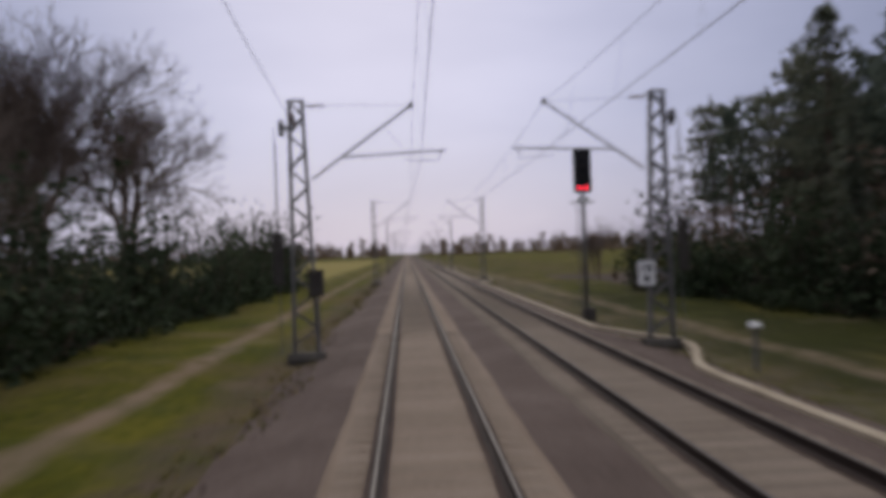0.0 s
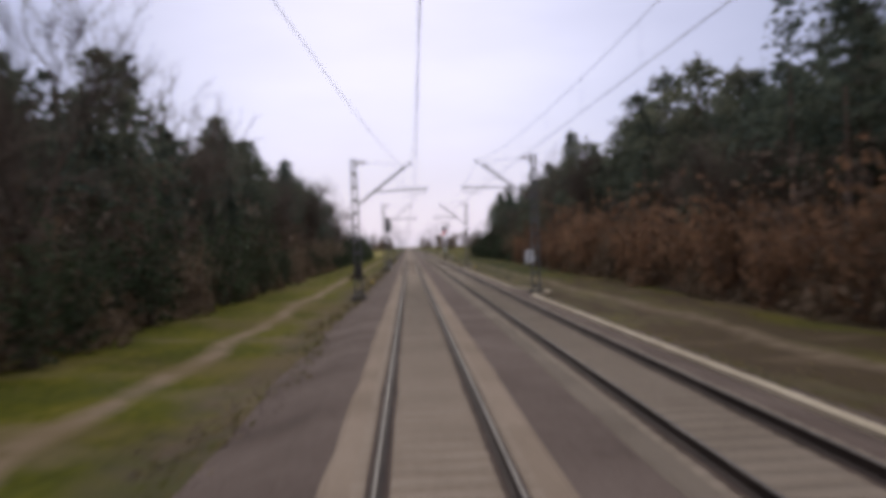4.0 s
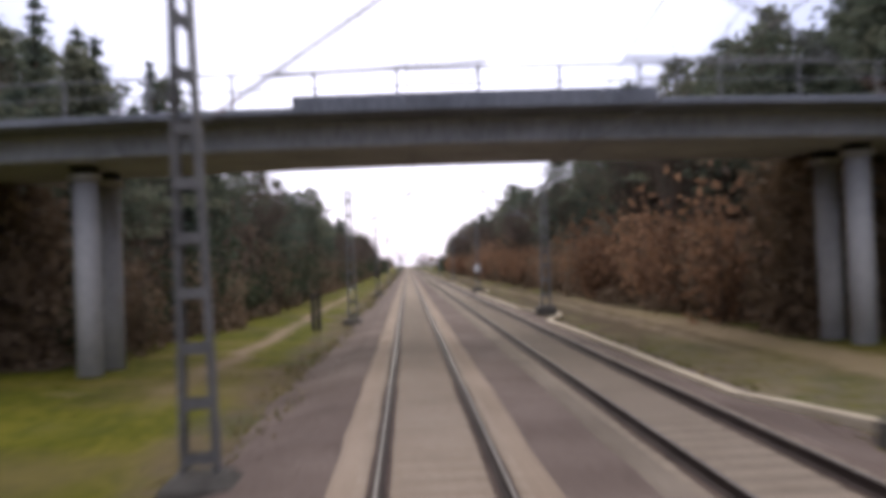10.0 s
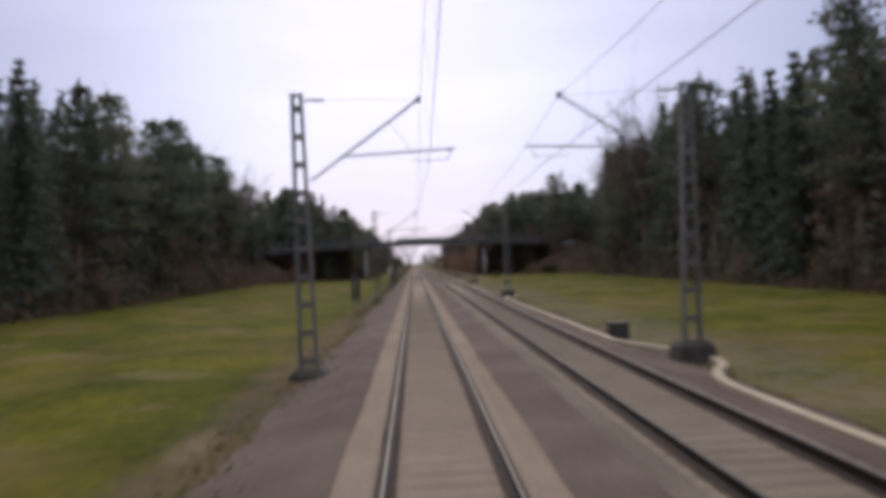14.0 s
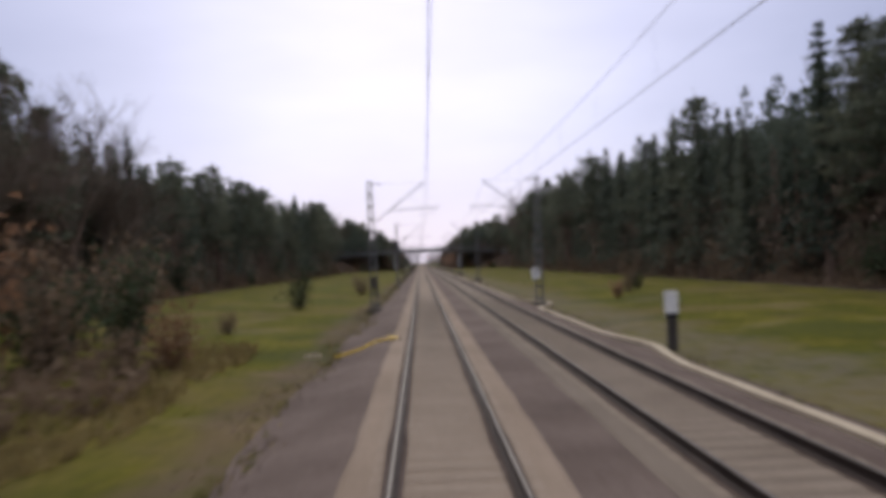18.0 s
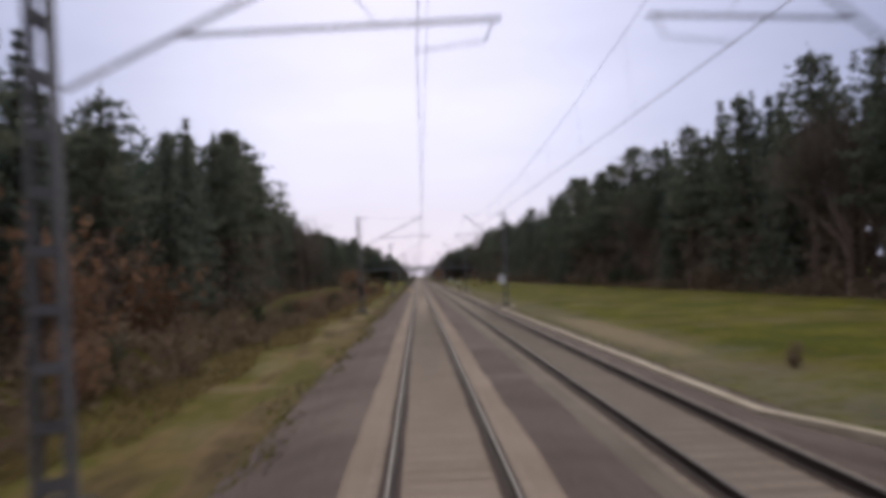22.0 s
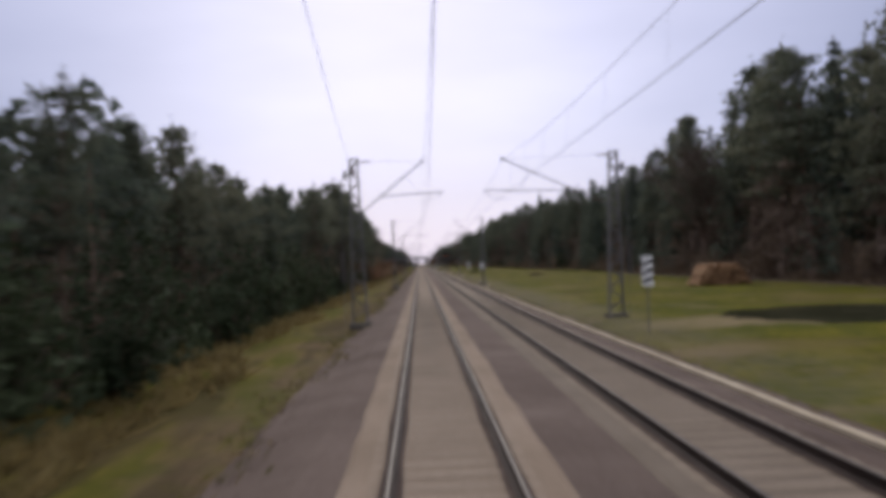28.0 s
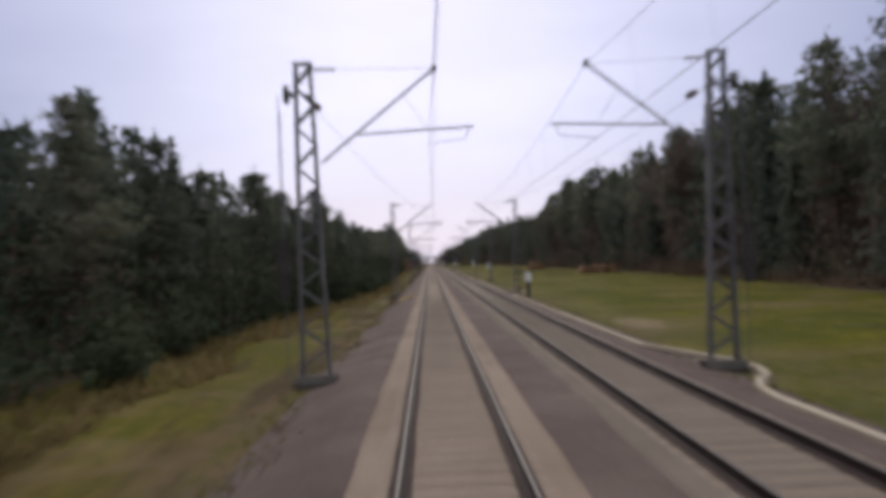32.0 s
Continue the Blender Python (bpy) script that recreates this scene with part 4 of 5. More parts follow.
def spruce(rng, h, spread=2.0, low=0.1):
    b, pts = trunk_build(rng, h, 0.02 * h * 0.7 + 0.05, 0.12)
    cs, ss = [], []
    k = 0
    u = low
    while u < 0.99:
        rad = spread * (1 - u) ** 0.8 + 0.12
        m = 7
        for j in range(m):
            w = 2 * math.pi * (j + rng.uniform(-0.4, 0.4)) / m + k
            length = rad * rng.uniform(0.65, 1.15)
            a = on_trunk(pts, u)
            e = a + Vector((math.cos(w) * length, math.sin(w) * length, -length * rng.uniform(0.1, 0.4)))
            q = np.linspace(0.05, 1.0, 9)[:, None]
            cs.append(np.array(a) * (1 - q) + np.array(e) * q + rng.normal(size=(9, 3)) * (0.14, 0.14, 0.1) * min(1.0, 0.35 + 0.4 * rad))
            ss.append(rng.uniform(0.2, 0.34, 9) * np.linspace(1.9, 0.9, 9) * min(1.0, 0.35 + 0.4 * rad))
        u += 0.038 * rng.uniform(0.8, 1.2)
        k += 1
    c = np.concatenate(cs)
    return b.mesh("trunk", BARK), cloud("crown", c, np.concatenate(ss), SPRUCE, rng, 0.3)


def bare_tree(rng, h, wide=0.55, levels=5, thin=0.008, stem=0.34):
    trunk, twigs = Build(), Build()

    def grow(p, d, length, r, level):
        tgt = trunk if level < 2 else twigs
        q = p + d * length
        mid = p.lerp(q, 0.5) + Vector(rng.normal(size=3) * length * 0.05)
        n = 6 if level == 0 else (4 if level < 2 else 3)
        if level < 3:
            tgt.tube(p, mid, r, r * 0.85, n, caps=False).tube(mid, q, r * 0.85, r * 0.68, n, caps=False)
        else:
            tgt.tube(p, q, max(r, thin), max(r * 0.6, thin * 0.7), 3, caps=False)
        if level >= levels:
            return
        kids = (5, 4, 4, 3, 3, 3, 3)[level]
        for i in range(kids):
            side = Vector(rng.normal(size=3))
            side -= d * side.dot(d)
            side.normalize()
            nd = (d + side * rng.uniform(0.4, 1.0) * wide * 1.6 + Vector((0, 0, 0.1))).normalized()
            start = p.lerp(q, rng.uniform(0.45, 1.0)) if i else q
            grow(start, nd, length * rng.uniform(0.6, 0.84), r * rng.uniform(0.45, 0.62), level + 1)

    grow(Vector((0, 0, -0.3)), Vector((rng.normal() * 0.04, rng.normal() * 0.04, 1)).normalized(), h * stem, 0.017 * h + 0.03, 0)
    return trunk.mesh("trunk", BARK), twigs.mesh("crown", TWIG)


def bush(rng, h, w, mat, count=700, size=(0.12, 0.26)):
    stems = Build()
    cs = []
    for k in range(16):
        a = rng.uniform(0, 2 * math.pi)
        e = Vector((math.cos(a) * w * rng.uniform(0.2, 0.8), math.sin(a) * w * rng.uniform(0.2, 0.8), h * rng.uniform(0.5, 0.95)))
        stems.tube((0.15 * math.cos(a), 0.15 * math.sin(a), -0.2), e, 0.03, 0.01, 3, caps=False)
        m = count // 16
        q = rng.uniform(0.15, 0.99, m)[:, None]
        cs.append(np.array(e) * q + np.clip(rng.normal(size=(m, 3)), -1.6, 1.6) * (w * 0.2, w * 0.2, h * 0.1))
    c = np.concatenate(cs)
    c[:, 2] = np.abs(c[:, 2])
    return stems.mesh("branchwork", TWIG), cloud("foliage", c, rng.uniform(size[0], size[1], len(c)), mat, rng)


rng = np.random.default_rng(7)


def kind_of_tree(name, label, category, group, meshes, names):
    out = []
    for meshes_of_one in meshes:
        root = new(name)
        for part_name, me in zip(names, meshes_of_one):
            part(part_name, me, None, root)
        out.append(tagged(root, label, category, group))
    return out


PINES = kind_of_tree("pine_tree", "tall dark green pine with a bare lower trunk", "tree", "pines at the wood's edge", [pine(rng, h, s, l) for h, s, l in ((16, 3.5, 0.3), (16.6, 3.9, 0.38), (15.2, 3.5, 0.26), (16.3, 3.3, 0.34), (15.5, 4.2, 0.44), (16, 3.9, 0.48))], ("trunk", "crown"))
SPRUCES = kind_of_tree("spruce_tree", "dark conical spruce with drooping boughs", "tree", "spruces at the wood's edge", [spruce(rng, h, s, l) for h, s, l in ((16, 3.4, 0.1), (14, 3.2, 0.06), (16.4, 3.6, 0.16))], ("trunk", "crown"))
BARES = kind_of_tree("bare_tree", "leafless deciduous tree with fine bare twigs", "tree", "leafless trees", [bare_tree(rng, h, w, 6, 0.011) for h, w in ((12, 0.5), (13, 0.42), (11, 0.55), (14, 0.46))], ("trunk", "crown"))
OAKS = kind_of_tree("oak_tree", "large leafless oak with a rounded crown of twigs", "tree", "large oaks", [bare_tree(rng, h, w, 7, 0.008, 0.25) for h, w in ((13, 0.5), (12.5, 0.55))], ("trunk", "crown"))
BROWN = kind_of_tree("brown_shrub", "shrub holding withered reddish brown leaves", "shrub", "brown shrubs", [bush(rng, h, w, BROWN_LEAF, 680) for h, w in ((4.5, 2.2), (3.5, 2.0), (5.5, 2.4))], ("branchwork", "foliage"))
GREEN = kind_of_tree("evergreen_shrub", "dense dark evergreen shrub", "shrub", "evergreen shrubs", [bush(rng, h, w, IVY, 660, (0.1, 0.22)) for h, w in ((4.0, 2.0), (5.5, 2.3), (3.0, 1.9))], ("branchwork", "foliage"))
TWIGGY = kind_of_tree("leafless_bush", "brown leafless bush of thin twigs", "shrub", "leafless bushes", [bush(rng, h, w, BRUSH, 560, (0.08, 0.2)) for h, w in ((3.0, 1.8), (4.0, 2.0))], ("branchwork", "foliage"))
used = set()


def plant(kind, x, y, scale, tall=1.0):
    first = kind[int(rng.integers(len(kind)))]
    turn = rng.uniform(0, 360)
    m = pose(x, y, ground_z(x, y) - 0.05, rng.normal() * 1.2, rng.normal() * 1.2, turn)
    if first.name not in used:
        used.add(first.name)
        first.matrix_basis = m
        ob = first
    else:
        ob = copy_thing(first, m)
    ob.scale = (scale, scale, scale * tall)
    return ob


# height of the wood along the line, as a share of the model trees (about 16 m)
HEIGHT_LEFT = [(90, 0.66), (20, 0.85), (-50, 0.87), (-80, 0.85), (-120, 0.82), (-200, 0.8), (-260, 0.8), (-330, 0.82), (-345, 1.25), (-360, 1.27), (-420, 1.24), (-450, 1.15), (-560, 1.07), (-600, 1.23), (-640, 1.2), (-680, 1.26), (-695, 1.32), (-715, 1.05), (-740, 0.85), (-760, 0.78), (-800, 0.72), (-822, 0.82), (-880, 0.86), (-905, 0.78), (-940, 0.63), (-1010, 0.56), (-1040, 0.52), (-1075, 0.55), (-1105, 0.61), (-1240, 0.58)]
HEIGHT_RIGHT = [(90, 0.7), (30, 0.9), (-60, 0.96), (-250, 0.93), (-330, 0.97), (-345, 1.4), (-380, 1.43), (-440, 1.28), (-590, 1.24), (-612, 1.36), (-640, 1.32), (-745, 1.38), (-800, 1.25), (-860, 1.22), (-905, 1.45), (-940, 1.45), (-1000, 1.36), (-1041, 1.4), (-1120, 1.22), (-1240, 1.2)]
for side in (-1, 1):
    heights = HEIGHT_LEFT if side < 0 else HEIGHT_RIGHT
    y = 85.0
    while y > -1235:
        e, hs = edge(y, side), smooth_steps(y, heights)
        early = y > -335
        step = 5.6
        # front row
        x = e + side * rng.uniform(1.8, 4.2)
        r = rng.uniform()
        if y > 12 and side < 0:
            if y < 30:
                plant(BARES, x, y, hs * rng.uniform(0.5, 0.7))
        elif y > 58:
            if r < 0.6:
                plant(BARES, x, y, hs * rng.uniform(0.4, 0.6))
        elif early:
            if r < ((0.5 if -205 < y < -105 else 0.14) if side < 0 else 0.12 if y > -45 else (0.6 if -212 < y < -125 else 0.25)):
                plant(BARES, x, y, hs * rng.uniform(0.85, 1.1))
            elif r < 0.9:
                plant(PINES, x + side * 2, y, hs * rng.uniform(0.8, 1.06))
            else:
                plant(SPRUCES, x, y, hs * rng.uniform(0.5, 0.8))
        elif side < 0 and y < -930:
            plant(SPRUCES if r < 0.3 else PINES, x, y, hs * rng.uniform(0.88, 1.0))
        else:
            if r < 0.45:
                plant(PINES, x, y, hs * rng.uniform(0.9, 1.04))
            elif r < 0.93:
                plant(SPRUCES, x, y, hs * rng.uniform(0.8, 1.06))
            else:
                plant(BARES, x, y, hs * rng.uniform(0.95, 1.2))
        y -= step * rng.uniform(0.8, 1.2)
    # shrubs on the edge
    y = 80.0
    while y > -1235:
        e = edge(y, side)
        early = y > -335
        x = e + side * rng.uniform(-0.3, 1.6)
        if side > 0 and y > 56:
            plant(TWIGGY, x + 2, y, rng.uniform(0.3, 0.6))
            y -= 6.0
        elif early and side > 0 and y < -20:
            plant(BROWN if rng.uniform() < 0.75 else TWIGGY, x, y, rng.uniform(0.85, 1.45))
            y -= 3.1
        elif early:
            plant((GREEN, GREEN, TWIGGY)[int(rng.integers(3))] if y < -60 else (GREEN if y > 5 else (GREEN, TWIGGY, TWIGGY)[int(rng.integers(3))]), x, y, rng.uniform(0.7, 1.1) * (1.25 if y > 0 else 1.0))
            y -= 3.1
        elif side < 0 and y < -624:
            late = y < -915
            x = smooth_steps(y, BANK_LEFT) - rng.uniform(-0.3, 2.2)
            plant(GREEN if late else (TWIGGY, TWIGGY, BROWN, GREEN)[int(rng.integers(4))], x, y, rng.uniform(0.55, 1.0) * (1.15 if late else 0.9 if y < -850 else 0.55))
            y -= 3.4
        else:
            if rng.uniform() < 0.75:
                plant(TWIGGY if rng.uniform() < 0.8 else GREEN, x + side * rng.uniform(0, 2), y, rng.uniform(0.6, 1.25))
            y -= 5.0
# single bushes on the meadows
for t, x, s, kind in ((22.0, 13.5, 0.5, GREEN), (22.25, 12.0, 0.42, GREEN), (21.7, 15.5, 0.55, GREEN), (21.9, 11.0, 0.3, TWIGGY), (21.3, 10.5, 0.3, TWIGGY), (16.35, 13.0, 0.35, BROWN), (16.2, 15.0, 0.55, TWIGGY), (16.0, 17.5, 0.6, GREEN), (16.32, -8.8, 0.78, GREEN), (15.6, -6.2, 0.75, TWIGGY), (17.3, -9.0, 0.5, TWIGGY), (10.0, 13.2, 0.35, TWIGGY), (17.3, -10.9, 1.05, TWIGGY), (17.22, -12.4, 1.1, GREEN), (17.1, -11.3, 1.0, GREEN), (16.95, -12.6, 1.25, TWIGGY), (17.3, -13.6, 1.2, BROWN), (17.05, -14.2, 1.2, GREEN), (16.85, -14.5, 1.3, TWIGGY), (16.9, -9.1, 0.4, TWIGGY), (17.62, -13.5, 0.8, TWIGGY), (17.7, -12.0, 0.7, GREEN), (18.4, -10.5, 0.8, TWIGGY), (20.95, -11.5, 1.0, BROWN), (21.15, -12.5, 1.3, BROWN)):
    plant(kind, x, -UNIT * t, s)

for x, y, s in ((-26.5, -585, 1.12), (-27.5, -592, 1.16), (-26, -599, 1.08), (-28.5, -574, 1.0), (-29, -569, 0.95)):
    plant(BARES, x, y, s)
for x, y, s in ((-20.0, 63, 1.6), (-25.0, 61, 2.15), (-30, 56, 2.1), (-30, 68, 2.0)):
    plant(OAKS, x, y, s)
for x, y, s in ((-11.2, -829, 0.76), (-10.9, -866, 0.82), (-11.9, -834, 0.74), (-11.3, -846, 0.82), (-12.9, -852, 0.92), (-13.3, -842, 0.88), (-14, -858, 1.0), (-12.0, -886, 0.92), (-13.4, -880, 1.0), (-11.4, -893, 0.84)):
    plant(PINES, x, y, s)
# young trees closing the gaps between them
for k in range(16):
    plant(SPRUCES if k % 3 == 1 else PINES, -11.2 - 3.6 * rng.uniform(), -828 - 4.6 * k, rng.uniform(0.55, 0.78))
# tall trees behind the bridge and over its ramps
for side in (-1, 1):
    for k in range(84):
        x = side * (13.5 + 46 * (k / 83) ** 1.15) + (3 if side > 0 else 0)
        y = rng.uniform(-330, -296) if abs(x) < 34 else rng.uniform(-346, -300)
        if abs(x) > 30 and -342 < y < -329:
            continue
        rise = min(1.0, 0.66 + (abs(x) - 12) / 36)
        plant(PINES if rng.uniform() < 0.55 else (BARES if rng.uniform() < 0.6 else SPRUCES), x, y, (1.15 if side > 0 else 1.24) * rise * rng.uniform(0.88, 1.05))
    for k in range(22):
        x = side * rng.uniform(20, 44)
        plant((TWIGGY, BROWN, GREEN)[k % 3], x, rng.choice((-345.0, -347.5, -343.5)), rng.uniform(0.5, 0.8))

# deeper rows of the wood and the brush under it
cs, ss, tk = [], [], Build()
under_c, under_s, green_c, green_s, dead_c, dead_s = [], [], [], [], [], []
for side in (-1, 1):
    heights = HEIGHT_LEFT if side < 0 else HEIGHT_RIGHT
    knots = EDGE_LEFT if side < 0 else EDGE_RIGHT
    for row, off in enumerate((4.8, 7.8, 11.5, 16.5)):
        y = 88.0
        while y > -1238:
            e, hs = edge(y, side), smooth_steps(y, heights)
            x = e + side * (off + rng.uniform(-2.0, 2.0))
            if y > (12 if side < 0 else 57):
                y -= 3.9
                continue
            h = 16 * hs * (rng.uniform(0.62, 0.94) if y > -330 else rng.uniform(0.74, 0.98))
            m = (430, 250, 120, 80)[row]
            q = rng.uniform(0, 1, m)
            conic = rng.uniform() < 0.72
            rad = (3.3 * (1.01 - q) ** 0.75 if conic else 3.1 * (1.01 - q) ** 0.55 * (0.55 + 0.45 * np.minimum(1, q * 2.5))) * np.sqrt(rng.uniform(0, 1, m))
            w = rng.uniform(0, 2 * math.pi, m)
            lump = 0.6 * np.sin(q * 23 + w * 2 + x) + 0.5 * np.sin(q * 11 - w + y)
            pts = np.stack([x + rad * np.cos(w) * (1 + 0.3 * lump), y + rad * np.sin(w) * (1 + 0.3 * lump), h * (0.1 + 0.9 * q)], 1)
            size = rng.uniform(*((0.18, 0.4), (0.28, 0.56), (0.4, 0.8), (0.5, 1.0))[row], m)
            bare = q < rng.uniform(0.3, 0.62)
            cs.append(pts[~bare])
            ss.append(size[~bare])
            evergreen = side < 0 and y < -915
            (green_c if evergreen else dead_c).append(pts[bare])
            (green_s if evergreen else dead_s).append(size[bare] * (0.6 if evergreen else 0.8))
            tk.tube((x, y, -0.8), (x, y, h * 0.7), 0.17, 0.08, 4, caps=False)
            y -= 3.9 * rng.uniform(0.8, 1.2)
    # brush: tall in the early and the late left wood, low under the pines
    for y_a, y_b, top_h, per_m, bank in ((90 if side < 0 else 56, -335, 6.4, 140, False), (-335, -600, 3.2, 75, False), (-624, -840, 1.3 if side < 0 else 3.4, 60 if side < 0 else 70, side < 0), (-600, -840, 2.6, 70 if side < 0 else 1, False), (-840, -1238, 3.6 if side < 0 else 3.4, 110 if side < 0 else 75, False)):
        m = int((y_a - y_b) * per_m)
        y = rng.uniform(y_b, y_a, m)
        line = BANK_LEFT if bank else knots
        e = np.interp(-y, [-k[0] for k in line], [k[1] for k in line])
        depth = rng.uniform(0, 1, m) ** 1.5 * (4.5 if bank else 9)
        lumps = 0.75 + 0.35 * np.sin(y * 0.23 + 2 * np.sin(y * 0.071)) + 0.2 * np.sin(y * 0.9)
        top = (0.5 + (top_h - 0.5) * np.minimum(depth / 4.0, 1) ** 0.7) * lumps
        pts, size = np.stack([e + side * (depth - 0.3 + 0.5 * np.sin(y * 0.5)), y, -0.5 + (top + 0.3) * rng.uniform(0, 1, m) ** 0.8], 1), rng.uniform(0.10, 0.3, m)
        green = (side < 0) & ((y < -915) | (y > -25)) | ((side > 0) & (y > -15))
        for far, chosen, sized in ((green, green_c, green_s), (~green, under_c, under_s)):
            chosen.append(pts[far])
            sized.append(size[far])
    # brush on the slope behind the bridge
    m = 30000
    across = rng.uniform(0, 1, m)
    pts = np.stack([side * (12.5 + 36 * across), rng.uniform(-333.8, -329, m), -0.5 + 8.0 * rng.uniform(0, 1, m) * (0.65 + 0.2 * np.sin(across * 31) + 0.2 * np.sin(across * 77))], 1)
    under_c.append(pts)
    under_s.append(rng.uniform(0.15, 0.38, m))
    # the dark inside of the wood
    m = 45000 if side < 0 else 75000
    y = rng.uniform(-1238, 55 if side > 0 else 20, m)
    e = np.interp(-y, [-k[0] for k in knots], [k[1] for k in knots])
    hs = np.interp(-y, [-k[0] for k in heights], [k[1] for k in heights])
    up = rng.uniform(0, 1, m) ** 1.15
    pts, size = np.stack([e + side * rng.uniform(8, 25, m), y, -0.4 + 13.2 * hs * up], 1), rng.uniform(0.9, 1.7, m)
    bare = up < 0.55
    cs.append(pts[~bare])
    ss.append(size[~bare])
    dead_c.append(pts[bare])
    dead_s.append(size[bare] * 0.9)
# the roof of the wood further in
canopy_c, canopy_s = [], []
for side in (-1, 1):
    heights = HEIGHT_LEFT if side < 0 else HEIGHT_RIGHT
    knots = EDGE_LEFT if side < 0 else EDGE_RIGHT
    m = 36000
    y = rng.uniform(-1238, 52 if side > 0 else 5, m)
    e = np.interp(-y, [-k[0] for k in knots], [k[1] for k in knots])
    hs = np.interp(-y, [-k[0] for k in heights], [k[1] for k in heights])
    x = e + side * rng.uniform(23, 72, m)
    bump = 0.5 + 0.5 * np.sin(x * 1.3 + 2 * np.sin(y * 0.3)) * np.sin(y * 1.1 + np.sin(x * 0.5))
    free = (np.abs(y + 334.7) > 13)
    canopy_c.append(np.stack([x, y, 16 * hs * (0.5 + 0.28 * bump) - rng.uniform(0, 2.5, m)], 1)[free])
    canopy_s.append(rng.uniform(1.3, 2.4, m)[free])
wood = tagged(new("wood"), "dense dark pine wood behind the edge trees", "wood", kind="stuff")
part("crowns", cloud("crowns", np.concatenate(cs), np.concatenate(ss), SPRUCE, rng, 0.2), None, wood)
part("canopy", cloud("canopy", np.concatenate(canopy_c), np.concatenate(canopy_s), SPRUCE, rng, 0.5), None, wood)
part("lower_twigs", cloud("lower_twigs", np.concatenate(dead_c), np.concatenate(dead_s), DEAD_TWIG, rng, 0.1), None, wood, "brown dead twigs under the crowns")
part("trunks", tk, BARK, wood)
tagged(part("brushwood", cloud("brushwood", np.concatenate(under_c), np.concatenate(under_s), BRUSH, rng), None), "brown bramble and brushwood along the wood's edge", "brushwood", kind="stuff")

tagged(part("undergrowth", cloud("undergrowth", np.concatenate(green_c), np.concatenate(green_s), IVY, rng), None), "dense dark evergreen undergrowth along the wood's edge", "undergrowth", kind="stuff")

# far woods beyond the open fields
fc, fs = [], []
for k in range(420):
    y = rng.uniform(520, 1100)
    x = rng.uniform(14, 420) * (1 if rng.uniform() < 0.5 else -1)
    m = 90
    q = rng.uniform(0, 1, m)
    rad = 4 * (1 - 0.6 * q) * np.sqrt(rng.uniform(0, 1, m))
    w = rng.uniform(0, 2 * math.pi, m)
    fc.append(np.stack([x + rad * np.cos(w), y + rad * np.sin(w), rng.uniform(8, 14) * q], 1))
    fs.append(rng.uniform(0.7, 1.5, m))
tagged(part("far_wood", cloud("far_wood", np.concatenate(fc), np.concatenate(fs), BRUSH, rng), None), "distant grey-brown line of trees across the fields", "wood", kind="stuff")

# tufts of grass on the verges
def blades(name, x, y, z, h, mat, rng):
    n = len(x)
    a = rng.uniform(0, 2 * math.pi, n)
    w = 0.22 * h + 0.02
    c = np.stack([x, y, z], 1)
    d = np.stack([np.cos(a) * w, np.sin(a) * w, np.zeros(n)], 1)
    lean = np.stack([rng.normal(size=n) * 0.9 * h, rng.normal(size=n) * 0.9 * h, h], 1)
    tri = np.stack([c - d, c + d, c + lean], 1).reshape(-1, 3)
    me = bpy.data.meshes.new(name)
    me.vertices.add(3 * n)
    me.vertices.foreach_set("co", tri.astype(np.float32).ravel())
    me.loops.add(3 * n)
    me.loops.foreach_set("vertex_index", np.arange(3 * n, dtype=np.int32))
    me.polygons.add(n)
    me.polygons.foreach_set("loop_start", np.arange(0, 3 * n, 3, dtype=np.int32))
    me.materials.append(mat)
    me.update(calc_edges=True)
    return me


rg = np.random.default_rng(33)
BLADE = noisy("grass_blades", ((0.05, 0.058, 0.01), (0.095, 0.098, 0.014), (0.15, 0.14, 0.03)), (0.4, 3), 0.9)
for m, share in ((BLADE, 0.45), (DRY_GRASS, 0.45)):
    let_light_through(m, share)
for name, mat, m, sel in (("grass_tufts", BLADE, 90000, 0), ("dry_grass_tufts", DRY_GRASS, 60000, 1)):
    side = np.where(rg.uniform(size=m) < 0.5, -1, 1)
    y = rg.uniform(-1235, 90, m)
    el = np.interp(-y, [-k[0] for k in EDGE_LEFT], [k[1] for k in EDGE_LEFT])
    er = np.interp(-y, [-k[0] for k in EDGE_RIGHT], [k[1] for k in EDGE_RIGHT])
    q = rg.uniform(size=m) ** 1.3
    x = np.where(side < 0, -3.8 + (np.maximum(el, -17) + 3.8) * q, 7.6 + (np.minimum(er, 21) - 7.6) * q)
    lump = np.sin(x * 1.1 + np.sin(y * 0.31) * 2) * np.sin(y * 0.43 + np.sin(x * 0.7)) + rg.normal(size=m) * 0.35
    keep = (lump > (0.15 if sel == 0 else 0.35)) & ~((x > 10) & (np.abs(y + 975.5) < 9)) & ~((x > 17) & (np.abs(y + 1008) < 3))
    keep &= ~((x < 0) & (y < -690) & (rg.uniform(size=m) < 0.75))
    if sel == 0:
        keep &= ~((x < -5.9) & (x > -6.9) & (y > -335))
    x, y = x[keep], y[keep]
    z = np.array([ground_z(a, c) for a, c in zip(x.tolist(), y.tolist())]) - 0.03
    tagged(part(name, blades(name, x, y, z, rg.uniform(0.04, 0.1, len(x)), mat, rg), None), "short winter grass in uneven tufts" if sel == 0 else "dry brown grass tufts on the verge", "grass", kind="stuff")

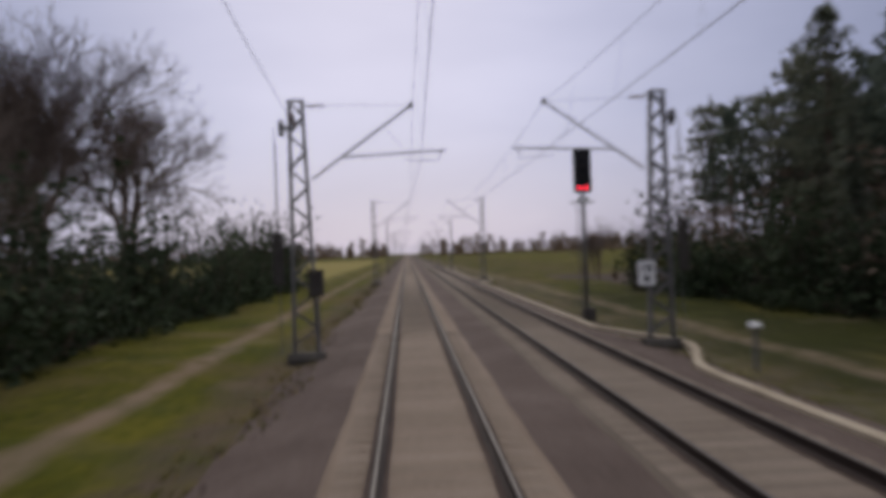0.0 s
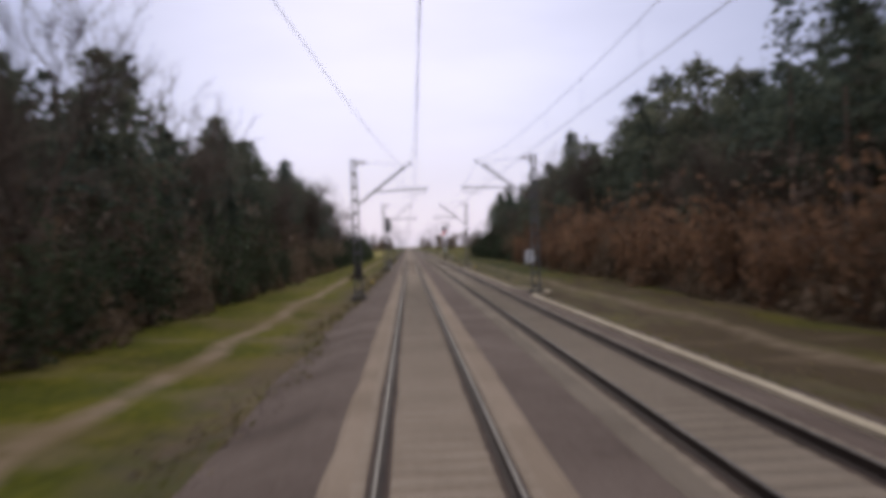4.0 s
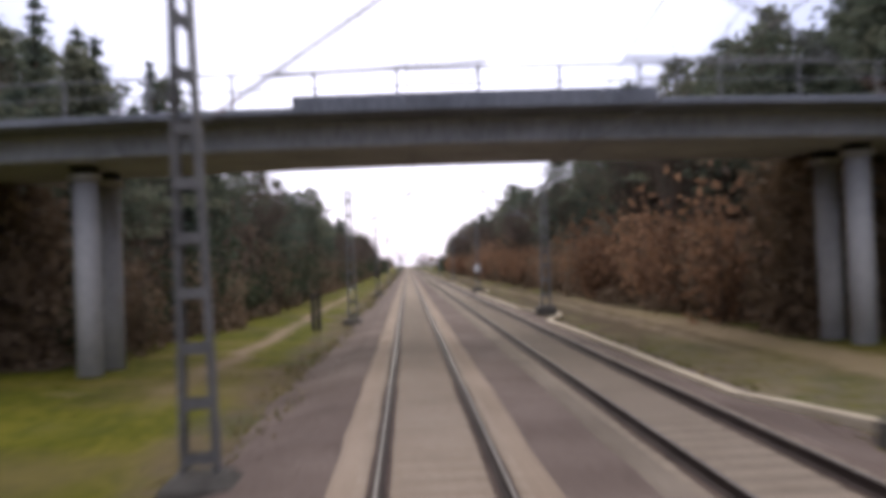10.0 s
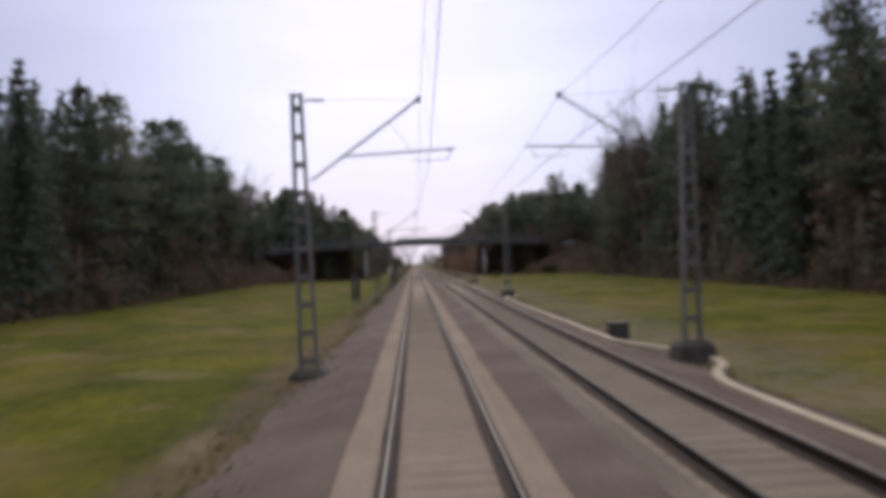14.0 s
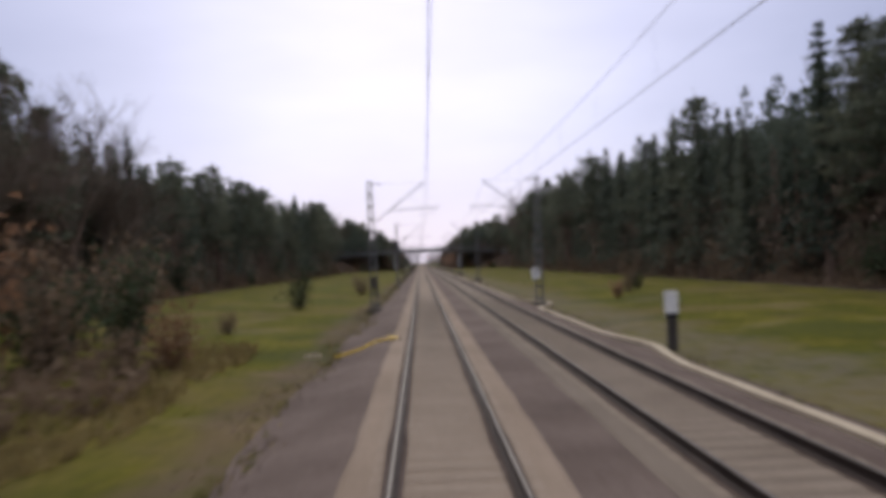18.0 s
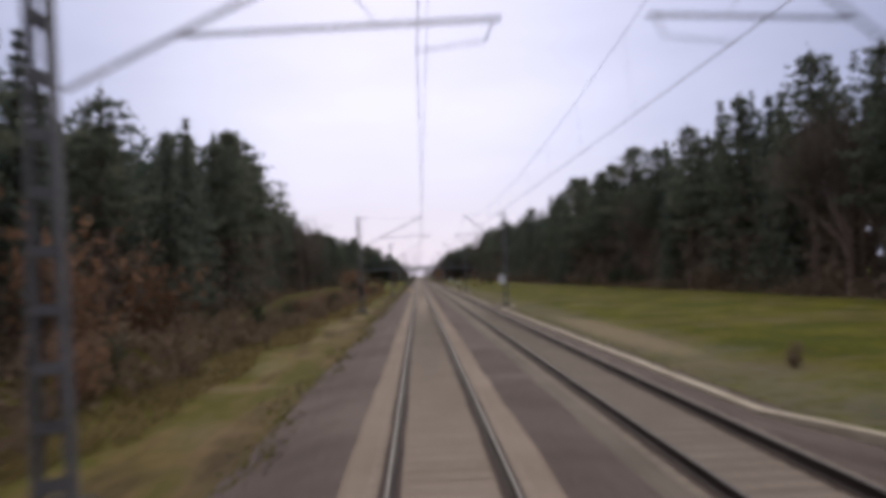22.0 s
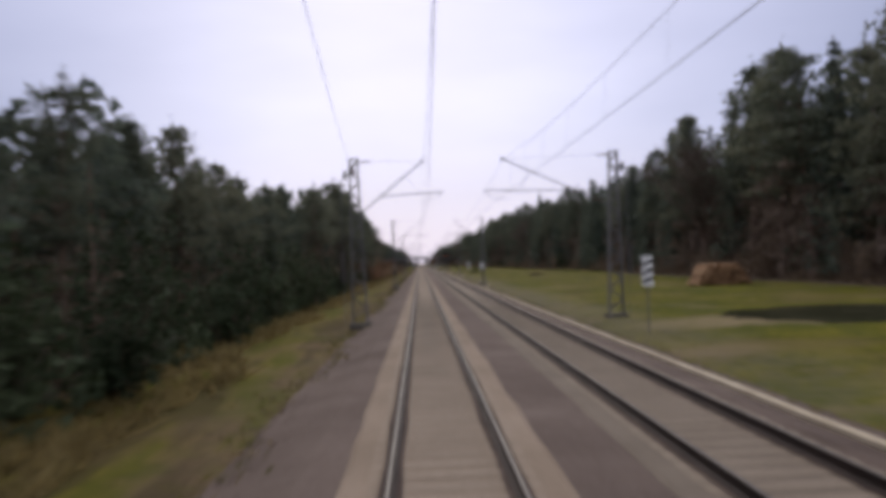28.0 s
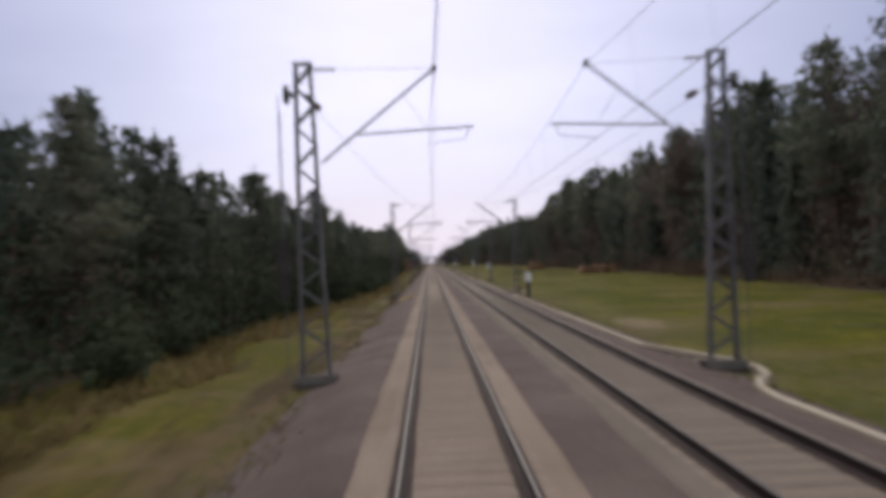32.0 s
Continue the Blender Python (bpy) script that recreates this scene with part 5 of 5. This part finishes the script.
# tufts and spilt stones along the edges of the bed
def bed_edge(count, spread):
    left = rg.uniform(size=count) < 0.62
    y = rg.uniform(-1235, 90, count)
    wave = 0.3 * np.sin(y * 0.31 + 1.7 * np.sin(y * 0.09)) + 0.16 * np.sin(y * 1.3)
    x = np.where(left, -3.5 + wave, 7.15 + 0.6 * wave) + rg.normal(size=count) * spread
    z = np.where(left, np.interp(x, (-3.9, -3.4, -2.6), (-0.72, -0.6, -0.42)), np.interp(x, (6.3, 7.2, 7.7), (-0.44, -0.56, -0.7)))
    return x, y, np.maximum(z, np.array([ground_z(a, c) for a, c in zip(x.tolist(), y.tolist())]))


x, y, z = bed_edge(16000, 0.22)
tagged(part("edge_grass", blades("edge_grass", x, y, z - 0.02, rg.uniform(0.05, 0.15, len(x)), BLADE, rg), None), "sparse grass growing into the edge of the ballast", "grass", kind="stuff")
x, y, z = bed_edge(14000, 0.26)
tagged(part("edge_dry_grass", blades("edge_dry_grass", x, y, z - 0.02, rg.uniform(0.05, 0.13, len(x)), DRY_GRASS, rg), None), "dry grass growing into the edge of the ballast", "grass", kind="stuff")
x, y, z = bed_edge(26000, 0.4)
c, r = np.stack([x, y, z], 1), rg.uniform(0.03, 0.07, (len(x), 1))
corners = [c + r * np.array(d) for d in ((1, 0.2, -0.4), (-0.6, 0.9, -0.4), (-0.5, -0.9, -0.4), (0.1, 0, 0.8))]
stones = np.stack(corners, 1).reshape(-1, 3)
base = np.arange(0, 4 * len(x), 4)
stone_faces = np.concatenate([np.stack([base + i, base + j, base + k], 1) for i, j, k in ((0, 1, 3), (1, 2, 3), (2, 0, 3))])
tagged(part("spilt_stones", mesh_of("spilt_stones", stones.tolist(), stone_faces.tolist(), BALLAST), None), "loose ballast stones spilt over the verge", "stones", kind="stuff")

# tall withered grass at the foot of the thickets
m = 34000
y = rg.uniform(-1236, -618, m)
foot = np.interp(-y, [-k[0] for k in BANK_LEFT], [k[1] for k in BANK_LEFT])
x = foot + 1.6 - np.abs(rg.normal(size=m)) * 1.5 + 0.7 * np.sin(y * 0.37) * np.sin(y * 0.11)
keep = x > foot - 3.5
x, y = x[keep], y[keep]
z = np.array([ground_z(a, c) for a, c in zip(x.tolist(), y.tolist())]) - 0.04
tagged(part("withered_grass", blades("withered_grass", x, y, z, rg.uniform(0.15, 0.42, len(x)), DRY_GRASS, rg), None), "tall withered grass at the foot of the thickets", "grass", kind="stuff")


# ---- trackside things ----
def spot(t, x):
    """A place beside the line: units along it, and x from track 1."""
    return Matrix.Translation((x, -UNIT * t, ground_z(x, -UNIT * t)))


def lamp_material(name, colour, strength):
    m = material(name, colour, 0.3)
    b = m.node_tree.nodes["Principled BSDF"]
    b.inputs["Emission Color"].default_value = (*colour, 1)
    b.inputs["Emission Strength"].default_value = strength
    return m


RED_LAMP = lamp_material("red_signal_lens", (1.0, 0.03, 0.06), 6)
ORANGE_LAMP = lamp_material("orange_signal_lens", (1.0, 0.16, 0.02), 8)


def plate(b, w, h, d=0.02, r=0.05, y=0.0, z=0.0, x=0.0):
    """A rounded upright plate facing the line's ends."""
    pts = []
    for cx, cz, a0 in ((w / 2 - r, h / 2 - r, 0), (-w / 2 + r, h / 2 - r, 90), (-w / 2 + r, -h / 2 + r, 180), (w / 2 - r, -h / 2 + r, 270)):
        for k in range(4):
            a = radians(a0 + 30 * k)
            pts.append((x + cx + r * math.cos(a), z + cz + r * math.sin(a)))
    n, o = len(pts), len(b.v)
    b.v += [(px, y - d / 2, pz) for px, pz in pts] + [(px, y + d / 2, pz) for px, pz in pts]
    b.f += [tuple(o + k for k in range(n)), tuple(o + n + k for k in reversed(range(n)))]
    b.f += [(o + k, o + n + k, o + n + (k + 1) % n, o + (k + 1) % n) for k in range(n)]
    return b


def cabinet(root, name, x, y, z0, w, d, h, mat, label=""):
    b = Build().box(x - w / 2, x + w / 2, y - d / 2, y + d / 2, z0, z0 + h)
    body = part(name, b, mat, root, label)
    part("lid", Build().box(x - w / 2 - 0.025, x + w / 2 + 0.025, y - d / 2 - 0.025, y + d / 2 + 0.025, z0 + h, z0 + h + 0.04), mat, body)
    part("door", Build().box(x - w / 2 + 0.04, x + w / 2 - 0.04, y - d / 2 - 0.018, y - d / 2 - 0.002, z0 + 0.06, z0 + h - 0.06), mat, body)
    return body


def main_signal(facing, lit, tall=1.8, wide=0.72, top=7.5):
    """A colour-light signal on a post: facing -1 shows its lamps down the line, +1 its back."""
    root = new("light_signal")
    base = 0.0
    part("post", Build().tube((0, 0, base - 0.3), (0, 0, top - 0.4), 0.075, 0.06, 10), MAST_STEEL, root, smooth=True)
    part("footing", Build().box(-0.4, 0.4, -0.4, 0.4, -0.5, 0.16), FOOTING, root)
    head = part("signal_head", plate(Build(), wide, tall, 0.16, 0.1, y=facing * -0.12, z=top - tall / 2), BLACK, root, "black signal head with rounded corners")
    part("back_box", Build().box(0.1 - wide / 2, wide / 2 - 0.1, min(0, facing * 0.22), max(0, facing * 0.22), top - tall + 0.1, top - 0.15), DARK_BOX, head)
    front = facing * -0.205
    for k, (x, z) in enumerate(((-0.14, top - 1.58), (0.14, top - 1.58), (0, top - 1.15), (0, top - 0.7), (0, top - 0.3))):
        on = lit and k < 2
        lens = part("signal_lamp", Build().tube((x, front + 0.005, z), (x, front - facing * 0.015, z), 0.068, n=14), RED_LAMP if on else DARK_BOX, head, "lit red lamp" if on else "dark unlit lamp")
        part("lamp_hood", Build().tube((x, front, z + 0.09), (x, front - facing * 0.2, z + 0.1), 0.07, 0.06, 8), BLACK, lens)
    if lit:
        part("lower_plate", plate(Build(), 0.5, 0.22, 0.02, 0.03, y=facing * -0.1, z=top - tall - 0.28), WHITE, root, "small white plate")
    part("platform", Build().box(-0.45, 0.45, facing * 0.15 - 0.25, facing * 0.15 + 0.25, top - tall - 0.4, top - tall - 0.36), MAST_STEEL, root)
    for k in range(int((top - tall - 0.8) / 0.3)):
        part("ladder_rung", Build().tube((-0.16, facing * 0.3, 0.5 + 0.3 * k), (0.16, facing * 0.3, 0.5 + 0.3 * k), 0.012, n=4), MAST_STEEL, root)
    for x in (-0.17, 0.17):
        part("ladder_rail", Build().tube((x, facing * 0.3, 0.2), (x, facing * 0.3, top - tall - 0.3), 0.018, n=5), MAST_STEEL, root)
    cabinet(root, "junction_box", 0.05, -0.32, 0.16 if lit else 0.4, 0.5, 0.3, 0.75, DARK_BOX if lit else GREY_BOX)
    return root


sig = tagged(main_signal(1, False, 1.95, 0.6, 7.0), "black light signal seen from behind, grey box at its foot", "signal", "light signals")
sig.matrix_basis = spot(0.76, -2.95) @ Matrix.Translation((0, 0, 0.05))
sig = tagged(main_signal(1, True), "black light signal showing a lit red pair", "signal", "light signals")
sig.matrix_basis = spot(-1.0, 7.05) @ Matrix.Translation((0, 0, -0.35))


def distant_signal():
    root = new("distant_signal")
    part("post", Build().tube((0, 0, -0.3), (0, 0, 4.4), 0.075, 0.065, 10), MAST_STEEL, root, smooth=True)
    part("footing", Build().box(-0.35, 0.35, -0.35, 0.35, -0.5, 0.15), FOOTING, root)
    head = part("signal_head", plate(Build(), 1.05, 1.05, 0.14, 0.3, y=-0.12, z=4.72), BLACK, root, "square black head with rounded corners")
    for x, z, r in ((-0.2, 4.47, 0.058), (0.22, 4.95, 0.05)):
        lens = part("signal_lamp", Build().tube((x, -0.185, z), (x, -0.21, z), r, n=14), ORANGE_LAMP, head, "lit orange lamp")
        part("lamp_hood", Build().tube((x, -0.19, z + 0.11), (x, -0.4, z + 0.12), 0.08, 0.07, 8), BLACK, lens)
    for x, z in ((0.2, 4.45), (-0.2, 4.95)):
        part("signal_lamp", Build().tube((x, -0.185, z), (x, -0.21, z), 0.09, n=14), DARK_BOX, head, "dark unlit lamp")
    cabinet(root, "junction_box", 0.42, 0, 0.1, 0.4, 0.32, 0.95, TAN_BOX, "faded tan junction box")
    cabinet(root, "cable_box", -0.5, 0.1, 0.0, 0.3, 0.25, 0.5, GREY_BOX)
    return tagged(root, "distant signal with two lit orange lamps and a tan box", "signal", "light signals")


distant_signal().matrix_basis = spot(21.79, 6.45) @ Matrix.Translation((0, 0, 0.12))

# dark twin signal seen over the meadow's end, at a mast
sig2 = tagged(new("speed_signal"), "dark box-shaped signal on a thin post beside a mast", "signal", "light signals")
part("post", Build().tube((0, 0, -0.3), (0, 0, 5.3), 0.07, 0.06, 8), MAST_STEEL, sig2)
part("footing", Build().box(-0.35, 0.35, -0.35, 0.35, -0.5, 0.15), FOOTING, sig2)
part("signal_box", plate(Build(), 0.75, 1.2, 0.3, 0.08, z=5.6), BLACK, sig2, "black rectangular box")
sig2.matrix_basis = spot(14.62, -3.6)


def number_board(w=0.52, h=0.72, dark_rows=2):
    """White enamel board on a mast with unreadable dark figures as bars."""
    root = new("kilometre_board")
    board = part("board", plate(Build(), w, h, 0.02, 0.06), WHITE, root, "white enamel board")
    for k, (x, z, bw, bh) in enumerate(((-0.08, 0.15, 0.05, 0.2), (0.09, 0.15, 0.12, 0.2), (0.0, -0.16, 0.13, 0.2))[:dark_rows + 1]):
        part("figure_bar", Build().box(x - bw / 2, x + bw / 2, -0.016, -0.011, z - bh / 2, z + bh / 2), BLACK, board)
    part("bracket", Build().box(-0.05, 0.05, 0.01, 0.16, -0.2, 0.2), MAST_STEEL, root)
    part("bracket_arm", Build().box(-0.05, 0.5, 0.1, 0.14, -0.03, 0.03), MAST_STEEL, root)
    return tagged(root, "white board with dark figures fixed to a mast", "sign", "kilometre boards")


board = None
for t, x in ((-0.72, 6.75), (2.55, 6.85), (7.541, 6.72), (16.44, 7.0), (19.89, 6.95), (25.08, 7.1), (28.42, 8.3)):
    m = Matrix.Translation((x, -UNIT * t - 0.32, {-0.72: 1.67, 2.55: 1.66, 16.44: 1.5, 28.42: 1.66}.get(t, 1.95)))
    if board is None:
        board = number_board()
        board.matrix_basis = m
    else:
        copy_thing(board, m)

twin = tagged(new("speed_board"), "two pale boards with dark marks stacked on a mast", "sign")
for z in (2.55, 1.95):
    bd = part("board", plate(Build(), 0.56, 0.52, 0.02, 0.04, z=z), TAN_BOX if z > 2.3 else WHITE, twin, "pale square board")
    part("mark_bar", Build().box(-0.13, 0.13, -0.016, -0.011, z - 0.05, z + 0.05), BLACK, bd)
    part("mark_frame", Build().box(-0.16, -0.1, -0.016, -0.011, z - 0.14, z + 0.14), BLACK, bd)
part("bracket", Build().box(-0.04, 0.04, 0.01, 0.18, 1.7, 2.8), MAST_STEEL, twin)
twin.matrix_basis = Matrix.Translation((-3.36, -UNIT * 10.87 - 0.32, -0.35))


def slab_pair():
    root = new("track_marker_board")
    for x in (-0.17, 0.17):
        part("slab", plate(Build(), 0.26, 1.9, 0.07, 0.03, x=x, z=1.5), DARK_BOX, root, "dark upright slab")
        part("leg", Build().tube((x, 0.05, -0.2), (x, 0.05, 2.3), 0.025, n=6), MAST_STEEL, root)
    part("cross_bar", Build().box(-0.3, 0.3, 0.04, 0.09, 1.1, 1.18), MAST_STEEL, root)
    return tagged(root, "dark pair of upright slabs on thin legs", "trackside board", "slab boards")


sb = slab_pair()
sb.matrix_basis = spot(12.27, -4.5)
thin = copy_thing(sb, spot(8.97, -4.2))
thin.scale = (0.7, 0.8, 0.85)
copy_thing(sb, spot(10.93, -2.95))

# control boxes on mast feet
mb = None
for t, x, z in ((-0.72, -2.95, 1.35), (2.55, -3.3, 0.85), (19.89, -5.2, 1.0), (25.08, -3.3, 1.0), (7.5, -3.3, 1.3), (16.44, -3.3, 0.9)):
    if mb is None:
        mb = tagged(new("mast_switch_box"), "small dark switch box fixed to a mast", "switch box", "mast switch boxes")
        cabinet(mb, "box_body", 0, 0, 0, 0.42, 0.28, 0.72, DARK_BOX)
        part("cable_pipe", Build().tube((0.05, 0, -1.2), (0.05, 0, 0.0), 0.025, n=6), MAST_STEEL, mb)
        part("mount", Build().box(-0.1, 0.1, 0.14, 0.2, 0.2, 0.5), MAST_STEEL, mb)
        mb.matrix_basis = Matrix.Translation((x, -UNIT * t - 0.32, z))
    else:
        copy_thing(mb, Matrix.Translation((x, -UNIT * t - 0.32, z)))


def marker_post():
    root = new("marker_post")
    part("board", plate(Build(), 0.42, 0.86, 0.05, 0.04, z=1.57), WHITE, root, "white upper board")
    part("black_field", Build().box(-0.205, 0.205, -0.03, -0.0255, 1.14, 1.3), BLACK, root)
    part("post", Build().box(-0.15, 0.15, -0.08, 0.08, -0.2, 1.14), DARK_BOX, root, "dark lower post")
    return tagged(root, "white board on a dark post beside the cable trough", "marker post", "marker posts")


mp = marker_post()
mp.matrix_basis = spot(17.23, 7.6) @ Matrix.Translation((0, 0, -0.1))
copy_thing(mp, spot(30.07, 7.45))


def striped_board():
    root = new("striped_board")
    board = part("board", plate(Build(), 0.42, 1.2, 0.03, 0.03, z=2.5), WHITE, root, "tall white board")
    for k in range(3):
        b = Build()
        z = 2.0 + 0.34 * k
        b.v += [(-0.2, -0.017, z), (-0.2, -0.017, z + 0.12), (0.2, -0.017, z + 0.3), (0.2, -0.017, z + 0.18), (-0.2, -0.02, z), (-0.2, -0.02, z + 0.12), (0.2, -0.02, z + 0.3), (0.2, -0.02, z + 0.18)]
        b.f += [(4, 7, 6, 5), (0, 1, 2, 3), (0, 4, 5, 1), (1, 5, 6, 2), (2, 6, 7, 3), (3, 7, 4, 0)]
        part("black_stripe", b, BLACK, board)
    part("post", Build().tube((0, 0.05, -0.3), (0, 0.05, 2.95), 0.028, n=8), MAST_STEEL, root)
    return tagged(root, "white board with slanting black stripes on a thin post", "sign", "striped boards")


st = striped_board()
st.matrix_basis = spot(27.05, 8.6)
copy_thing(st, spot(23.9, 7.85))


def stake(cap, h, w=0.1):
    root = new("marker_stake")
    part("stake", Build().box(-0.04, 0.04, -0.04, 0.04, -0.2, h), TUBE_STEEL, root)
    part("cap", Build().tube((0, 0, h), (0, 0, h + 0.12), w, w * 0.7, 10), cap, root)
    return root


for t, x, cap, h, w, lab in ((1.9, -3.5, YELLOW, 0.2, 0.14, "short stake with a yellow cap in the gravel"), (0.9, 8.05, YELLOW, 0.15, 0.18, "short stake with an orange cap in grass"), (1.96, 7.95, DARK_BOX, 0.15, 0.16, "short dark stub in grass"), (-0.57, 7.9, WHITE, 1.05, 0.17, "slim stake with a pale flat cap")):
    tagged(stake(cap, h, w), lab, "stake", "marker stakes").matrix_basis = spot(t, x)

rn = np.random.default_rng(21)
# heap of cut branches
heap = tagged(new("branch_heap"), "dark heap of cut branches on the grass verge", "branch heap")
for k in range(64):
    a, l = rn.uniform(0, math.pi), rn.uniform(0.5, 1.3)
    c = Vector((rn.normal() * 0.5, rn.normal() * 0.8, 0))
    c.z = rn.uniform(0.02, 0.5) * max(0.15, 1 - (c.x / 1.2) ** 2 - (c.y / 1.8) ** 2) + 0.1
    d = Vector((math.cos(a) * l, math.sin(a) * l, rn.uniform(-0.1, 0.15)))
    part("branch", Build().tube(c - d * 0.5, c + d * 0.5, 0.04, 0.014, 5), LITTER, heap)
soil_heap = Build()
soil_heap.strip([[(math.cos(a) * 1.15 * math.cos(k * math.pi / 10) * (1 + 0.2 * noise.noise((math.cos(a), math.sin(a), k))), math.sin(a) * 1.6 * math.cos(k * math.pi / 10), 0.3 * math.sin(k * math.pi / 10) - 0.06) for a in np.linspace(0, 2 * math.pi, 17)] for k in range(6)])
part("soil", soil_heap, MUD, heap, "dark loose soil")
heap.matrix_basis = spot(1.577, -5.5)
heap.scale = (0.82, 0.82, 0.82)
copy_thing(heap, spot(23.7, 20.2)).scale = (1.3, 0.5, 0.7)

# stacked timber by the wood
def timber_stack(length, rows, wide):
    root = new("timber_stack")
    for r in range(rows):
        count = wide - r
        for k in range(count):
            rad = rn.uniform(0.14, 0.2)
            x = (k - (count - 1) / 2) * 0.38 + rn.normal() * 0.02
            z = 0.17 + r * 0.32
            y = rn.normal() * 0.12
            part("log", Build().tube((x, y - length / 2, z), (x, y + length / 2, z), rad, rad * 0.93, 10), TIMBER, root)
    return tagged(root, "stack of cut orange-brown logs at the wood's edge", "log pile", "log piles")


timber_stack(3.2, 6, 13).matrix_basis = spot(25.8, 26.8)
timber_stack(3.2, 4, 17).matrix_basis = spot(27.95, 27.6)

# black puddles and mole hills
def puddle(px, py, rx, ry):
    pd, rings, n = Build(), 6, 44
    pd.v.append((px, py, ground_z(px, py) + 0.14))
    for r in range(1, rings + 1):
        for k in range(n):
            a = 2 * math.pi * k / n
            w = (1 + 0.4 * noise.noise((math.cos(a) * 1.7, math.sin(a) * 1.7, rx)) + 0.18 * noise.noise((math.cos(a) * 5, math.sin(a) * 5, 7))) * r / rings
            x, y = px + rx * w * math.cos(a), py + ry * w * math.sin(a)
            pd.v.append((x, y, ground_z(x, y) + (0.14 if r < rings - 1 else (0.06 if r < rings else -0.15))))
    pd.f += [(0, 1 + k, 1 + (k + 1) % n) for k in range(n)]
    for r in range(rings - 1):
        o = 1 + r * n
        pd.f += [(o + k, o + n + k, o + n + (k + 1) % n, o + (k + 1) % n) for k in range(n)]
    tagged(part("puddle", pd, MUD, None, "", True), "dark wet muddy puddle in the meadow", "puddle", "puddles")


puddle(19.5, -975.0, 7.8, 5.6)
puddle(21.5, -1008.0, 3.2, 1.8)
for t, x, sx in ((29.38, 9.35, 0.34), (29.43, 9.2, 0.28)):
    b = Build()
    secs = []
    for k in range(6):
        r = sx * math.cos(k * math.pi / 10)
        secs.append([(math.cos(a) * r * (1 + 0.2 * noise.noise((a, k, x))), math.sin(a) * r, 0.28 * math.sin(k * math.pi / 10) - 0.05) for a in np.linspace(0, 2 * math.pi, 13)])
    tagged(part("earth_mound", b.strip(secs), LITTER), "small mound of dark fresh earth in grass", "mound", "earth mounds").matrix_basis = spot(t, x)

# yellow cables in the gravel beside the rail, one leading to a sensor box; white scraps
def bed_height(x):
    return float(np.interp(x, (-3.9, -3.4, -2.6, -1.95, -1.5), (-0.7, -0.6, -0.42, -0.235, -0.235)))


for cy, run in ((-621.5, ((-3.25, -0.95), (-2.75, -0.85), (-2.42, -0.55), (-2.2, 0.0), (-1.97, 0.7), (-1.62, 1.2))), (-1088.0, ((-2.78, -1.75), (-2.55, -0.95), (-2.3, -0.1), (-2.0, 0.7), (-1.72, 1.2)))):
    b = Build()
    pts = [Vector((x + 2.4, dy, bed_height(x) + 0.045 - bed_height(-2.4))) for x, dy in run]
    for a, c in zip(pts, pts[1:]):
        b.tube(a, c, 0.036, 0.036, 7)
    tagged(part("yellow_cable", b, YELLOW, smooth=True), "bent length of yellow cable lying on gravel", "cable", "yellow cables").matrix_basis = Matrix.Translation((-2.4, cy, bed_height(-2.4)))
box = tagged(new("sensor_box"), "flat faded yellow sensor box beside a rail", "sensor")
part("housing", Build().box(-0.17, 0.17, -0.24, 0.24, 0.0, 0.09), TAN_BOX, box)
part("lid", Build().box(-0.185, 0.185, -0.255, 0.255, 0.092, 0.12), YELLOW, box, "faded yellow lid")
part("clamp", Build().box(0.186, 0.36, -0.04, 0.04, 0.02, 0.06), RAIL_SIDE, box)
box.matrix_basis = Matrix.Translation((-1.43, -620.3, -0.235))
b = Build()
b.v += [(-0.22, -0.15, 0.02), (0.2, -0.18, 0.06), (0.25, 0.16, 0.1), (-0.18, 0.2, 0.05), (0.02, 0.02, 0.16), (0, 0, 0.0)]
b.f += [(0, 1, 4), (1, 2, 4), (2, 3, 4), (3, 0, 4), (1, 0, 5), (2, 1, 5), (3, 2, 5), (0, 3, 5)]
tagged(part("plastic_scrap", b, WHITE), "crumpled white plastic scrap on grass", "litter").matrix_basis = spot(6.97, -7.5)
for y in (-621.4, -1088.3):
    b = Build()
    b.v += [(-0.3, -0.14, -0.06), (0.26, -0.18, -0.06), (0.3, 0.15, -0.06), (-0.24, 0.18, -0.06), (-0.26, -0.1, 0.07), (0.22, -0.13, 0.09), (0.25, 0.1, 0.08), (-0.2, 0.13, 0.06)]
    b.f += [(4, 5, 6, 7), (0, 1, 5, 4), (1, 2, 6, 5), (2, 3, 7, 6), (3, 0, 4, 7)]
    tagged(part("flat_stone", b, TROUGH), "flat pale stone at the gravel's edge", "stone", "flat stones").matrix_basis = Matrix.Translation((-4.1, y, ground_z(-4.1, y) + 0.02))

# low cabinet by a mast on the right
cb = tagged(new("trackside_cabinet"), "low dark cable cabinet beside a mast", "cabinet")
cabinet(cb, "cabinet_body", 0, 0, -0.1, 0.7, 0.5, 0.75, DARK_BOX)
part("plinth", Build().box(-0.42, 0.42, -0.32, 0.32, -0.3, -0.1), FOOTING, cb)
cb.matrix_basis = spot(13.12, 7.0)
